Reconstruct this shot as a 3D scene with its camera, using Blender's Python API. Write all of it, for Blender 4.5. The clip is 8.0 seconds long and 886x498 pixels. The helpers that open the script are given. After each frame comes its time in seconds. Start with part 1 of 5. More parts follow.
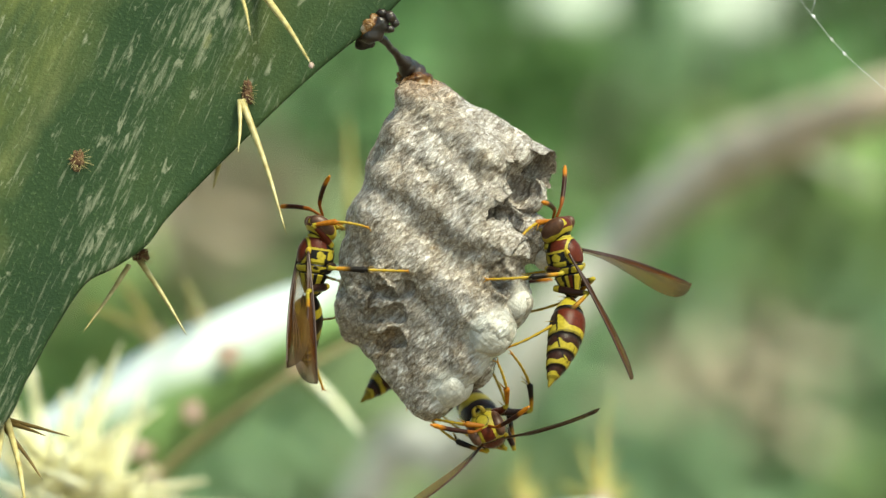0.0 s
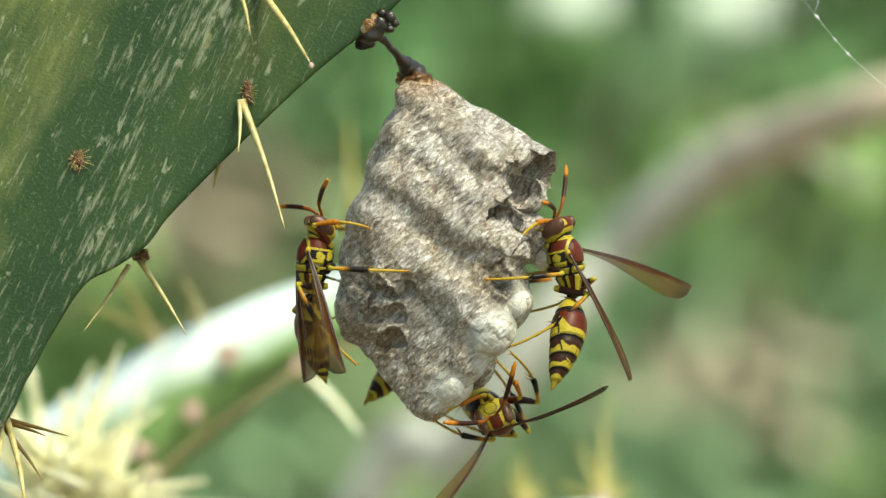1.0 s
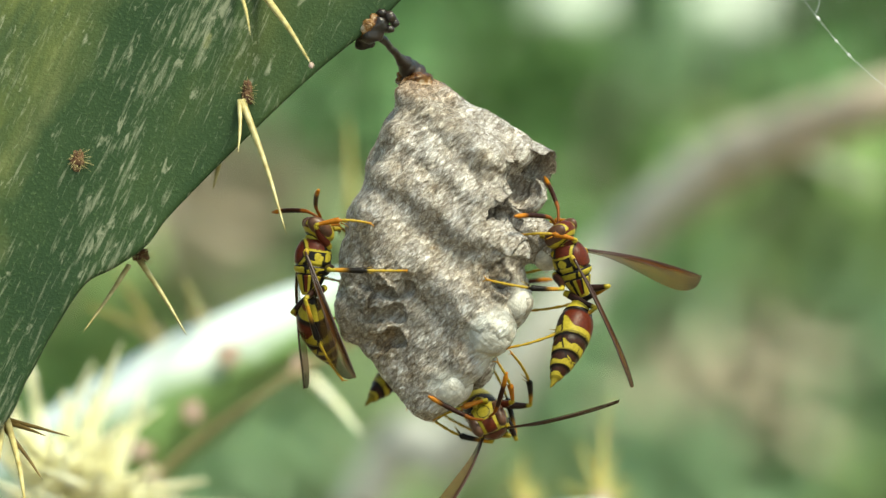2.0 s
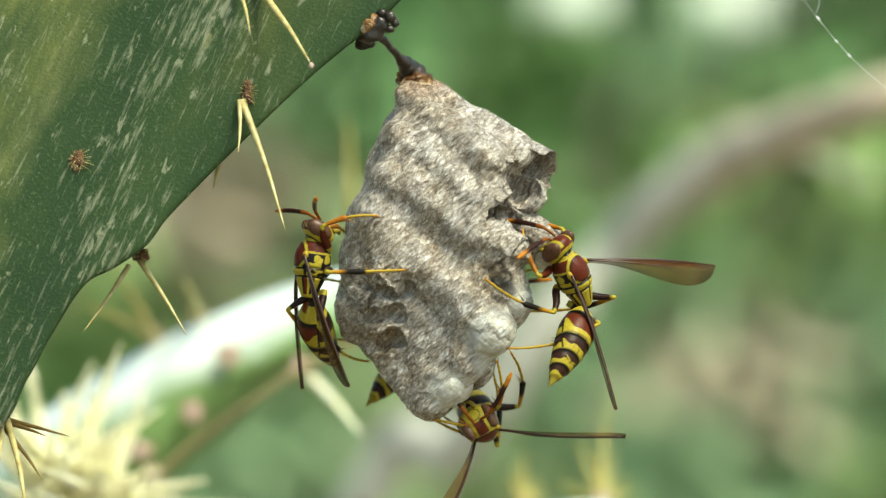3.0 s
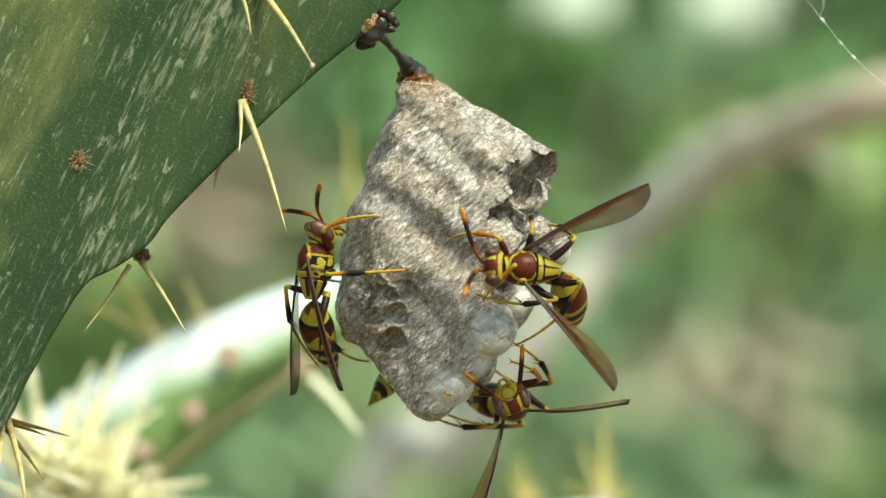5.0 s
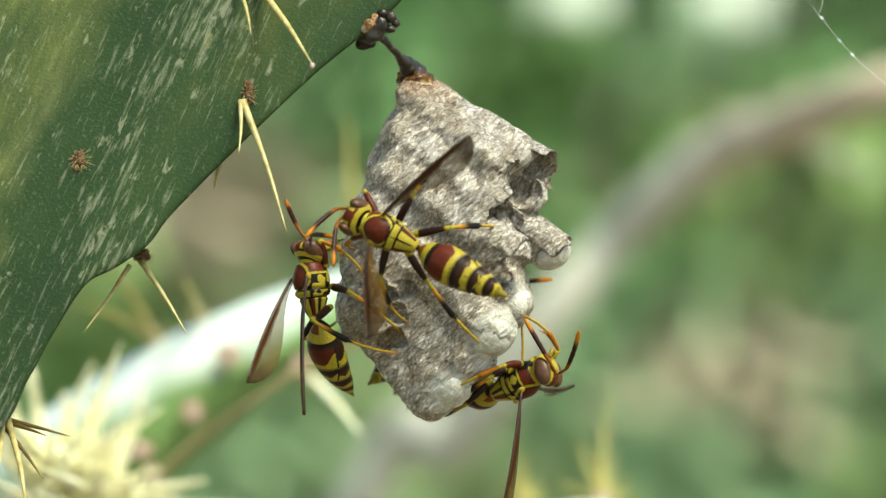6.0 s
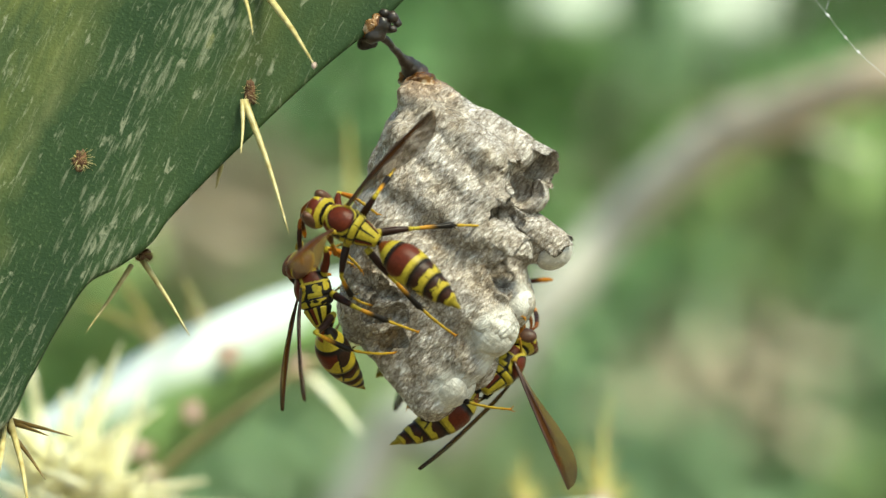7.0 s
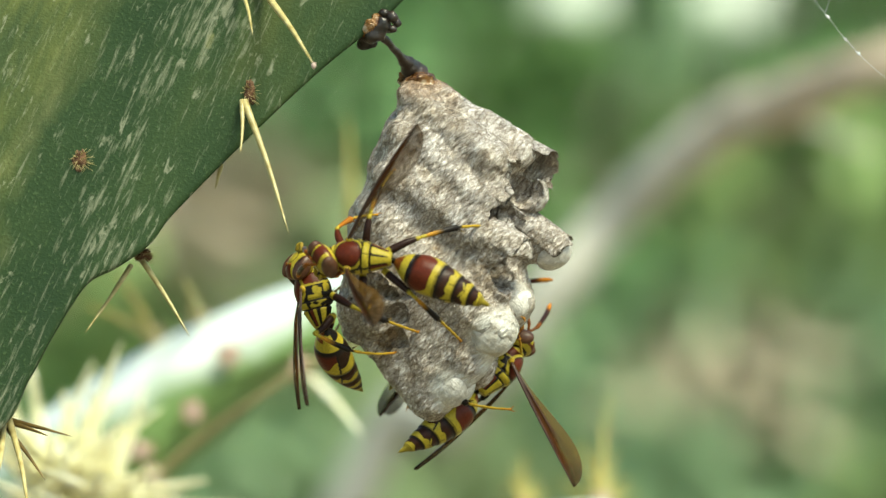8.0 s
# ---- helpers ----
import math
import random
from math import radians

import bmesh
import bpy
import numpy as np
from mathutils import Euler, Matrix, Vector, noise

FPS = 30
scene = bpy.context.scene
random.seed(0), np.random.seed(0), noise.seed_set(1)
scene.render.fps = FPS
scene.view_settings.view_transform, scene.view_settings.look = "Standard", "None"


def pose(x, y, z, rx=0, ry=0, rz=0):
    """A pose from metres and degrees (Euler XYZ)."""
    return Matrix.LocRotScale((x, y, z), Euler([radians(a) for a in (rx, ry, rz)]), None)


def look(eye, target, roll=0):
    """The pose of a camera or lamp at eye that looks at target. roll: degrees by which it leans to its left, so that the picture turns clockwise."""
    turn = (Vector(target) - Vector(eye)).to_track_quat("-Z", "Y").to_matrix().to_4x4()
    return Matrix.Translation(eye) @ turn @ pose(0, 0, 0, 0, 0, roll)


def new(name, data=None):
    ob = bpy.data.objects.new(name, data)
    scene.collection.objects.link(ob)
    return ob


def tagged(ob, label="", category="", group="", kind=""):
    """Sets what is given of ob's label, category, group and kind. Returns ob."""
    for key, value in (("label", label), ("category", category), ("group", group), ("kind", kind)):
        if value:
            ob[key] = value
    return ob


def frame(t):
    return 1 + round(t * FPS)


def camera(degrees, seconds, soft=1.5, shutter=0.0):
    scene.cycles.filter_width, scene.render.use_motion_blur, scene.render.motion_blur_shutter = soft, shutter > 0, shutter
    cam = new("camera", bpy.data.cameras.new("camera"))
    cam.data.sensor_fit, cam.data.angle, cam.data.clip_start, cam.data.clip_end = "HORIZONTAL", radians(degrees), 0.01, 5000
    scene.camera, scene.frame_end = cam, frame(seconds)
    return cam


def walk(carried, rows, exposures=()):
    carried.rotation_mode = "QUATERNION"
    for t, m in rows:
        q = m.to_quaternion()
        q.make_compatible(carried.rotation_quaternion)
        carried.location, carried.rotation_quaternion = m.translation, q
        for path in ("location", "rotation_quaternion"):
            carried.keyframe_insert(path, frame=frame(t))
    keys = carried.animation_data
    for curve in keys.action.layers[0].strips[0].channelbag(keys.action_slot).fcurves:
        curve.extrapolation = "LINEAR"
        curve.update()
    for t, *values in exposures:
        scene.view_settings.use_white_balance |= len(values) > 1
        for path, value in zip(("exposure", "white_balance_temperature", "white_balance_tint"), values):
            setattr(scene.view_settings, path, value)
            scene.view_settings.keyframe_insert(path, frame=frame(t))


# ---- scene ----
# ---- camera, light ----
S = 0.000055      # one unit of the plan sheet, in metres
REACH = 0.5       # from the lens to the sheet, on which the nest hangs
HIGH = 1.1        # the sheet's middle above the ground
EYE = Vector((0, -REACH, HIGH))


def at(x, y, d=0.0):
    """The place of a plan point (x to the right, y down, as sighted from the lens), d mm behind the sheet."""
    k = 1 + d / 1000 / REACH
    return Vector(((x - 784) * S * k, d / 1000, HIGH - (y - 441) * S * k))


cam = camera(2 * math.degrees(math.atan(784 * S / REACH)), 8.0, soft=1.35)
cam.data.dof.use_dof = True
cam.data.dof.focus_distance = REACH - 0.005
cam.data.dof.aperture_fstop = 22.5
STAND = look(EYE, (0, 0, HIGH))
walk(cam, [(0.0, STAND), (8.0, STAND)], exposures=((0.0, 0.97, 7700, -8), (8.0, 0.97, 7700, -8)))

world = bpy.data.worlds.new("world")
scene.world = world
world.use_nodes = True
SUN_UP, SUN_TURN = radians(56), radians(138)
sky = world.node_tree.nodes.new("ShaderNodeTexSky")
sky.sky_type, sky.sun_disc, sky.sun_elevation, sky.sun_rotation = "NISHITA", False, SUN_UP, SUN_TURN
sky.dust_density, sky.air_density = 0.9, 1.0
back = world.node_tree.nodes["Background"]
back.inputs["Strength"].default_value = 0.15
world.node_tree.links.new(sky.outputs["Color"], back.inputs["Color"])
sun = new("sun", bpy.data.lights.new("sun", "SUN"))
sun.data.energy, sun.data.angle, sun.data.color = 3.6, radians(20), (1.0, 0.965, 0.9)
to_sun = Vector((math.sin(SUN_TURN) * math.cos(SUN_UP), math.cos(SUN_TURN) * math.cos(SUN_UP), math.sin(SUN_UP)))
sun.matrix_world = look(to_sun * 5 + Vector((0, 0, HIGH)), (0, 0, HIGH))


# ---- materials ----
def ramp_of(nt, stops):
    node = nt.nodes.new("ShaderNodeValToRGB")
    el = node.color_ramp.elements
    while len(el) < len(stops):
        el.new(0.5)
    for e, (p, c) in zip(el, stops):
        e.position, e.color = p, (*c, 1)
    return node


def noise_of(nt, scale, detail=4.0, rough=0.55, stretch=None, turn=(0, 0, 0), coords="Object"):
    tc = nt.nodes.new("ShaderNodeTexCoord")
    spin = nt.nodes.new("ShaderNodeMapping")
    spin.inputs["Rotation"].default_value = [radians(a) for a in turn]
    mp = nt.nodes.new("ShaderNodeMapping")
    mp.inputs["Scale"].default_value = stretch or (1, 1, 1)
    nz = nt.nodes.new("ShaderNodeTexNoise")
    nz.inputs["Scale"].default_value, nz.inputs["Detail"].default_value, nz.inputs["Roughness"].default_value = scale, detail, rough
    nt.links.new(tc.outputs[coords], spin.inputs["Vector"])
    nt.links.new(spin.outputs["Vector"], mp.inputs["Vector"])
    nt.links.new(mp.outputs["Vector"], nz.inputs["Vector"])
    return nz


def mixed(nt, fac, a, b, how="MIX"):
    """A colour mix; fac, a and b are sockets or values."""
    m = nt.nodes.new("ShaderNodeMix")
    m.data_type, m.blend_type = "RGBA", how
    for i, v in ((0, fac), (6, a), (7, b)):
        if isinstance(v, bpy.types.NodeSocket):
            nt.links.new(v, m.inputs[i])
        else:
            m.inputs[i].default_value = v if i == 0 else (*v, 1)
    return m.outputs[2]


def material(name, color, rough=0.5, bumps=(), metal=0.0, coat=0.0, alpha=None, sheen=0.0, through_light=0.0, shine=0.5):
    """color: a colour, or a function of the node tree that returns a colour socket. bumps: (scale, strength, distance, stretch); a scale below 0 gives crinkles."""
    m = bpy.data.materials.new(name)
    m.use_nodes = True
    nt = m.node_tree
    bs = nt.nodes["Principled BSDF"]
    if callable(color):
        nt.links.new(color(nt), bs.inputs["Base Color"])
    else:
        bs.inputs["Base Color"].default_value = (*color, 1)
    bs.inputs["Roughness"].default_value, bs.inputs["Metallic"].default_value = rough, metal
    bs.inputs["Coat Weight"].default_value, bs.inputs["Coat Roughness"].default_value = coat, 0.15
    bs.inputs["Sheen Weight"].default_value = sheen
    bs.inputs["Transmission Weight"].default_value = through_light
    bs.inputs["Specular IOR Level"].default_value = shine
    if alpha is not None:
        bs.inputs["Alpha"].default_value = alpha
    last = None
    for scale, strength, distance, stretch, *turn in bumps:
        b = nt.nodes.new("ShaderNodeBump")
        b.inputs["Strength"].default_value, b.inputs["Distance"].default_value = strength, distance
        nz = noise_of(nt, abs(scale), 5, 0.6, stretch, *turn)
        if scale < 0:
            nz.noise_type = "RIDGED_MULTIFRACTAL"
            nz.inputs["Distortion"].default_value, nz.inputs["Detail"].default_value = 1.6, 2.5
        nt.links.new(nz.outputs["Fac"], b.inputs["Height"])
        if last:
            nt.links.new(last, b.inputs["Normal"])
        last = b.outputs["Normal"]
    if last:
        nt.links.new(last, bs.inputs["Normal"])
    return m


def marked(nt):
    """The markings that the mesh carries, with a fine mottle."""
    at_node = nt.nodes.new("ShaderNodeAttribute")
    at_node.attribute_name = "marks"
    nz = noise_of(nt, 4000, 3)
    r = ramp_of(nt, [(0.3, (0.75, 0.75, 0.75)), (0.7, (1.15, 1.12, 1.1))])
    nt.links.new(nz.outputs["Fac"], r.inputs["Fac"])
    return mixed(nt, 1.0, at_node.outputs["Color"], r.outputs["Color"], "MULTIPLY")


def paper(nt):
    """Chewed plant fibre laid in short strokes across the cells, whitish and brown by turns."""
    fibre = noise_of(nt, 2900, 8, 0.78, (1, 0.6, 0.32), (0, -44, 0))
    fibre.inputs["Distortion"].default_value = 0.6
    r1 = ramp_of(nt, [(0.32, (0.095, 0.07, 0.05)), (0.42, (0.235, 0.203, 0.176)), (0.53, (0.36, 0.328, 0.303)), (0.62, (0.64, 0.615, 0.595))])
    nt.links.new(fibre.outputs["Fac"], r1.inputs["Fac"])
    layer = noise_of(nt, 620, 5, 0.7, (1, 1, 0.5), (0, -44, 0))
    r3 = ramp_of(nt, [(0.36, (0.76, 0.71, 0.65)), (0.48, (0.95, 0.94, 0.93)), (0.62, (1.14, 1.15, 1.18))])
    nt.links.new(layer.outputs["Fac"], r3.inputs["Fac"])
    stain = noise_of(nt, 210, 7, 0.72)
    r2 = ramp_of(nt, [(0.33, (0.5, 0.36, 0.21)), (0.42, (0.86, 0.8, 0.7)), (0.54, (1.0, 0.99, 0.98)), (0.68, (1.08, 1.1, 1.14))])
    nt.links.new(stain.outputs["Fac"], r2.inputs["Fac"])
    speck = noise_of(nt, 3200, 3, 0.5)
    r4 = ramp_of(nt, [(0.26, (0.3, 0.25, 0.2)), (0.34, (1, 1, 1))])
    nt.links.new(speck.outputs["Fac"], r4.inputs["Fac"])
    # strips of pulp, each of its own tone, with thin dark seams
    place = nt.nodes.new("ShaderNodeTexCoord")
    spin = nt.nodes.new("ShaderNodeMapping")
    spin.inputs["Rotation"].default_value = (0, radians(-44), 0)
    squeeze = nt.nodes.new("ShaderNodeMapping")
    squeeze.inputs["Scale"].default_value = (1, 0.7, 0.34)
    nt.links.new(place.outputs["Object"], spin.inputs["Vector"])
    nt.links.new(spin.outputs["Vector"], squeeze.inputs["Vector"])
    bent = nt.nodes.new("ShaderNodeVectorMath")
    bent.operation, bent.inputs[1].default_value = "MULTIPLY_ADD", (0.0011, 0.0011, 0.0011)
    nt.links.new(noise_of(nt, 700, 4, 0.6).outputs["Color"], bent.inputs[0])
    nt.links.new(squeeze.outputs["Vector"], bent.inputs[2])
    tones, seams = nt.nodes.new("ShaderNodeTexVoronoi"), nt.nodes.new("ShaderNodeTexVoronoi")
    seams.feature = "DISTANCE_TO_EDGE"
    for v in (tones, seams):
        v.inputs["Scale"].default_value = 1500
        nt.links.new(bent.outputs[0], v.inputs["Vector"])
    r5 = ramp_of(nt, [(0.1, (0.74, 0.71, 0.68)), (0.5, (0.98, 0.97, 0.96)), (0.9, (1.3, 1.3, 1.3))])
    nt.links.new(tones.outputs["Color"], r5.inputs["Fac"])
    r6 = ramp_of(nt, [(0.0, (0.55, 0.49, 0.43)), (0.07, (1, 1, 1))])
    nt.links.new(seams.outputs["Distance"], r6.inputs["Fac"])
    strips = mixed(nt, 1.0, r5.outputs["Color"], r6.outputs["Color"], "MULTIPLY")
    strokes = mixed(nt, 1.0, mixed(nt, 1.0, r1.outputs["Color"], r3.outputs["Color"], "MULTIPLY"), strips, "MULTIPLY")
    grey = mixed(nt, 1.0, mixed(nt, 1.0, strokes, r2.outputs["Color"], "MULTIPLY"), r4.outputs["Color"], "MULTIPLY")
    # amber resin soaked into the oldest paper at the stalk
    tc = nt.nodes.new("ShaderNodeTexCoord")
    sep = nt.nodes.new("ShaderNodeSeparateXYZ")
    nt.links.new(tc.outputs["Object"], sep.inputs["Vector"])
    high = nt.nodes.new("ShaderNodeMath")
    high.operation, high.inputs[1].default_value = "MULTIPLY_ADD", 0.006
    nt.links.new(noise_of(nt, 500, 5, 0.7).outputs["Fac"], high.inputs[0])
    nt.links.new(sep.outputs["Z"], high.inputs[2])
    soaked = nt.nodes.new("ShaderNodeMapRange")
    soaked.inputs["From Min"].default_value, soaked.inputs["From Max"].default_value, soaked.inputs["To Max"].default_value = 0.0165, 0.0195, 0.9
    nt.links.new(high.outputs[0], soaked.inputs["Value"])
    amber = mixed(nt, 1.0, grey, (0.75, 0.42, 0.14), "MULTIPLY")
    old = mixed(nt, soaked.outputs["Result"], grey, amber)
    # whitish silk spun over the ends of the full cells
    spun = nt.nodes.new("ShaderNodeAttribute")
    spun.attribute_name = "silk"
    white = ramp_of(nt, [(0.36, (0.34, 0.31, 0.26)), (0.5, (0.52, 0.5, 0.45)), (0.66, (0.72, 0.71, 0.67))])
    nt.links.new(layer.outputs["Fac"], white.inputs["Fac"])
    return mixed(nt, spun.outputs["Fac"], old, white.outputs["Color"])


def silk(nt):
    nz = noise_of(nt, 300, 5, 0.6)
    r = ramp_of(nt, [(0.34, (0.36, 0.34, 0.29)), (0.48, (0.56, 0.55, 0.5)), (0.66, (0.72, 0.71, 0.67))])
    nt.links.new(nz.outputs["Fac"], r.inputs["Fac"])
    return mixed(nt, 0.5, r.outputs["Color"], paper(nt))


def cactus_skin(nt):
    lean = (0, -25, 0)
    wide = noise_of(nt, 42, 5, 0.6, (1.3, 1, 0.5), lean)
    r1 = ramp_of(nt, [(0.3, (0.014, 0.032, 0.015)), (0.47, (0.019, 0.042, 0.015)), (0.6, (0.029, 0.055, 0.019)), (0.78, (0.065, 0.084, 0.026))])
    nt.links.new(wide.outputs["Fac"], r1.inputs["Fac"])
    # places across the scraped band and down the pad
    tc = nt.nodes.new("ShaderNodeTexCoord")
    turn = nt.nodes.new("ShaderNodeMapping")
    turn.inputs["Rotation"].default_value = (0, radians(-26), 0)
    sep = nt.nodes.new("ShaderNodeSeparateXYZ")
    nt.links.new(tc.outputs["Object"], turn.inputs["Vector"])
    nt.links.new(turn.outputs["Vector"], sep.inputs["Vector"])
    wob = nt.nodes.new("ShaderNodeMath")
    wob.operation, wob.inputs[1].default_value = "MULTIPLY_ADD", 0.012
    nt.links.new(noise_of(nt, 75, 5, 0.6).outputs["Fac"], wob.inputs[0])
    nt.links.new(sep.outputs["X"], wob.inputs[2])
    band = nt.nodes.new("ShaderNodeMapRange")
    band.inputs["From Min"].default_value, band.inputs["From Max"].default_value = 0.0, 0.04
    nt.links.new(wob.outputs[0], band.inputs["Value"])
    worn = ramp_of(nt, [(0.0, (0.5, 0.5, 0.5)), (0.24, (0.42, 0.42, 0.42)), (0.38, (0.12, 0.12, 0.12)), (0.53, (0.3, 0.3, 0.3)), (0.62, (0.72, 0.72, 0.72)), (0.69, (0.7, 0.7, 0.7)), (0.78, (0.16, 0.16, 0.16)), (0.93, (0.02, 0.02, 0.02))])
    nt.links.new(band.outputs["Result"], worn.inputs["Fac"])
    patches = noise_of(nt, 85, 6, 0.7, (1.6, 1, 0.6), lean)
    r4 = ramp_of(nt, [(0.4, (0.05, 0.05, 0.05)), (0.62, (1, 1, 1))])
    nt.links.new(patches.outputs["Fac"], r4.inputs["Fac"])
    where = mixed(nt, 1.0, worn.outputs["Color"], r4.outputs["Color"], "MULTIPLY")
    # broken flecks, fine scratches and a thin corky film
    def more_where_worn(nz, much, stops):
        total = nt.nodes.new("ShaderNodeMath")
        total.operation, total.inputs[1].default_value = "MULTIPLY_ADD", much
        nt.links.new(where, total.inputs[0])
        nt.links.new(nz.outputs["Fac"], total.inputs[2])
        r = ramp_of(nt, stops)
        nt.links.new(total.outputs[0], r.inputs["Fac"])
        return r.outputs["Color"]
    flecks = noise_of(nt, 1250, 4, 0.62, (1.0, 1, 0.3), lean)
    flecks.inputs["Distortion"].default_value = 0.6
    broken = more_where_worn(flecks, 0.15, [(0.625, (0, 0, 0)), (0.72, (0.5, 0.5, 0.5))])
    scratches = noise_of(nt, 2000, 4, 0.65, (1.0, 1, 0.12), lean)
    fine = more_where_worn(scratches, 0.22, [(0.59, (0, 0, 0)), (0.78, (0.5, 0.5, 0.5))])
    film = mixed(nt, 1.0, broken, fine, "LIGHTEN")
    yellowed = nt.nodes.new("ShaderNodeMapRange")
    yellowed.inputs["From Min"].default_value, yellowed.inputs["From Max"].default_value, yellowed.inputs["To Max"].default_value = 0.0175, 0.0105, 0.85
    nt.links.new(wob.outputs[0], yellowed.inputs["Value"])
    streaks = noise_of(nt, 200, 5, 0.65, (1.0, 1, 0.2), lean)
    r8 = ramp_of(nt, [(0.35, (0.045, 0.07, 0.025)), (0.5, (0.12, 0.14, 0.042)), (0.66, (0.29, 0.29, 0.125))])
    nt.links.new(streaks.outputs["Fac"], r8.inputs["Fac"])
    ground = mixed(nt, yellowed.outputs["Result"], r1.outputs["Color"], r8.outputs["Color"])
    pores = noise_of(nt, 3000, 2, 0.5)
    r6 = ramp_of(nt, [(0.58, (0, 0, 0)), (0.72, (0.22, 0.22, 0.22))])
    nt.links.new(pores.outputs["Fac"], r6.inputs["Fac"])
    dotted = mixed(nt, r6.outputs["Color"], ground, (0.13, 0.19, 0.08))
    one = mixed(nt, film, dotted, (0.33, 0.335, 0.24))
    spots = noise_of(nt, 200, 4, 0.6, (1, 1, 0.6), lean)
    r3 = ramp_of(nt, [(0.69, (0, 0, 0)), (0.76, (0.55, 0.55, 0.55))])
    nt.links.new(spots.outputs["Fac"], r3.inputs["Fac"])
    return mixed(nt, r3.outputs["Color"], one, (0.28, 0.27, 0.13))


def pale_skin(nt):
    """Waxy bloom over green flesh; the lower flank's shade is painted as bare green."""
    nz = noise_of(nt, 16, 4, 0.55)
    r = ramp_of(nt, [(0.3, (0.42, 0.5, 0.47)), (0.45, (0.51, 0.575, 0.555)), (0.68, (0.58, 0.63, 0.62))])
    nt.links.new(nz.outputs["Fac"], r.inputs["Fac"])
    tc = nt.nodes.new("ShaderNodeTexCoord")
    turn = nt.nodes.new("ShaderNodeMapping")
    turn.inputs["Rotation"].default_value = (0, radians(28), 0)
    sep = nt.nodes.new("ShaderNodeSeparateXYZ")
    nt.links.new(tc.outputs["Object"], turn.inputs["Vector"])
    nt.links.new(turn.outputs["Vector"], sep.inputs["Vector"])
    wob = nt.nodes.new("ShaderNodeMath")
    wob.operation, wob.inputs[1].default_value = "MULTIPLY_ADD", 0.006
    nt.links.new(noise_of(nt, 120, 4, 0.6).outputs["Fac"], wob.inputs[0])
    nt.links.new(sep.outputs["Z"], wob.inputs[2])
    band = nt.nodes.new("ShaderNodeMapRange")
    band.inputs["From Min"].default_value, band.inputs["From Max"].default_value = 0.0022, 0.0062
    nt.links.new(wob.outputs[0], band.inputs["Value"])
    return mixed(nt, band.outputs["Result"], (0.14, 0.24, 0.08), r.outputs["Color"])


def two_tone(a, b, scale, low=0.35, high=0.65, stretch=None, c=None):
    def make(nt):
        nz = noise_of(nt, scale, 4, 0.55, stretch)
        stops = [(low, a), (high, b)] + ([(min(high + 0.15, 1), c)] if c else [])
        r = ramp_of(nt, stops)
        nt.links.new(nz.outputs["Fac"], r.inputs["Fac"])
        return r.outputs["Color"]
    return make


def branch_bark(nt):
    """Brown bark that turns pale grey towards the branch's foot."""
    tc = nt.nodes.new("ShaderNodeTexCoord")
    sep = nt.nodes.new("ShaderNodeSeparateXYZ")
    nt.links.new(tc.outputs["Object"], sep.inputs["Vector"])
    wob = nt.nodes.new("ShaderNodeMath")
    wob.operation, wob.inputs[1].default_value = "MULTIPLY_ADD", 0.02
    nt.links.new(noise_of(nt, 90, 4, 0.6).outputs["Fac"], wob.inputs[0])
    nt.links.new(sep.outputs["X"], wob.inputs[2])
    along = nt.nodes.new("ShaderNodeMapRange")
    along.inputs["From Min"].default_value, along.inputs["From Max"].default_value = 0.045, 0.075
    nt.links.new(wob.outputs[0], along.inputs["Value"])
    return mixed(nt, along.outputs["Result"], (0.44, 0.425, 0.37), (0.43, 0.345, 0.26))


def leafy(stops, scale):
    """Foliage that drifts from one tint to another over the hedge, with each leaf a little lighter or darker."""
    def make(nt):
        nz = noise_of(nt, scale, 3, 0.5)
        r = ramp_of(nt, stops)
        nt.links.new(nz.outputs["Fac"], r.inputs["Fac"])
        geo = nt.nodes.new("ShaderNodeNewGeometry")
        r2 = ramp_of(nt, [(0, (0.8, 0.8, 0.8)), (1, (1.2, 1.2, 1.2))])
        nt.links.new(geo.outputs["Random Per Island"], r2.inputs["Fac"])
        return mixed(nt, 1.0, r.outputs["Color"], r2.outputs["Color"], "MULTIPLY")
    return make


PAPER = material("wasp_paper", paper, 0.26, [(-800, 0.4, 0.0006, (1, 1, 0.5), (0, -44, 0)), (2900, 1.0, 0.0006, (1, 0.6, 0.32), (0, -44, 0)), (900, 0.45, 0.0007, (1, 1, 0.5), (0, -44, 0))], shine=1.0)
RESIN_PAPER = material("resin_stained_paper", two_tone((0.05, 0.017, 0.004), (0.2, 0.095, 0.028), 900, 0.4, 0.56, c=(0.48, 0.4, 0.3)), 0.22, [(-1200, 0.6, 0.0003, None), (2500, 0.6, 0.0003, None)])
SILK = material("silk_cap", silk, 0.4, [(700, 0.4, 0.0003, None), (2800, 0.8, 0.0003, (1, 1, 0.3), (0, 46, 0))])
STALK = material("dark_resin", two_tone((0.006, 0.005, 0.004), (0.024, 0.012, 0.007), 700, c=(0.07, 0.032, 0.012)), 0.36, [(900, 0.5, 0.0004, None)])
PAD = material("cactus_skin", cactus_skin, 0.55, [(3000, 0.3, 0.0003, None), (500, 0.1, 0.0005, None)], shine=0.2)
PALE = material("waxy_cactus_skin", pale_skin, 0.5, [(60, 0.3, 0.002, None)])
SPINE = material("straw_spine", two_tone((0.3, 0.235, 0.08), (0.5, 0.43, 0.21), 900, stretch=(1, 1, 0.3)), 0.4)
YELLOW_SPINE = material("yellow_spine", two_tone((0.25, 0.215, 0.05), (0.37, 0.325, 0.095), 200), 0.5)
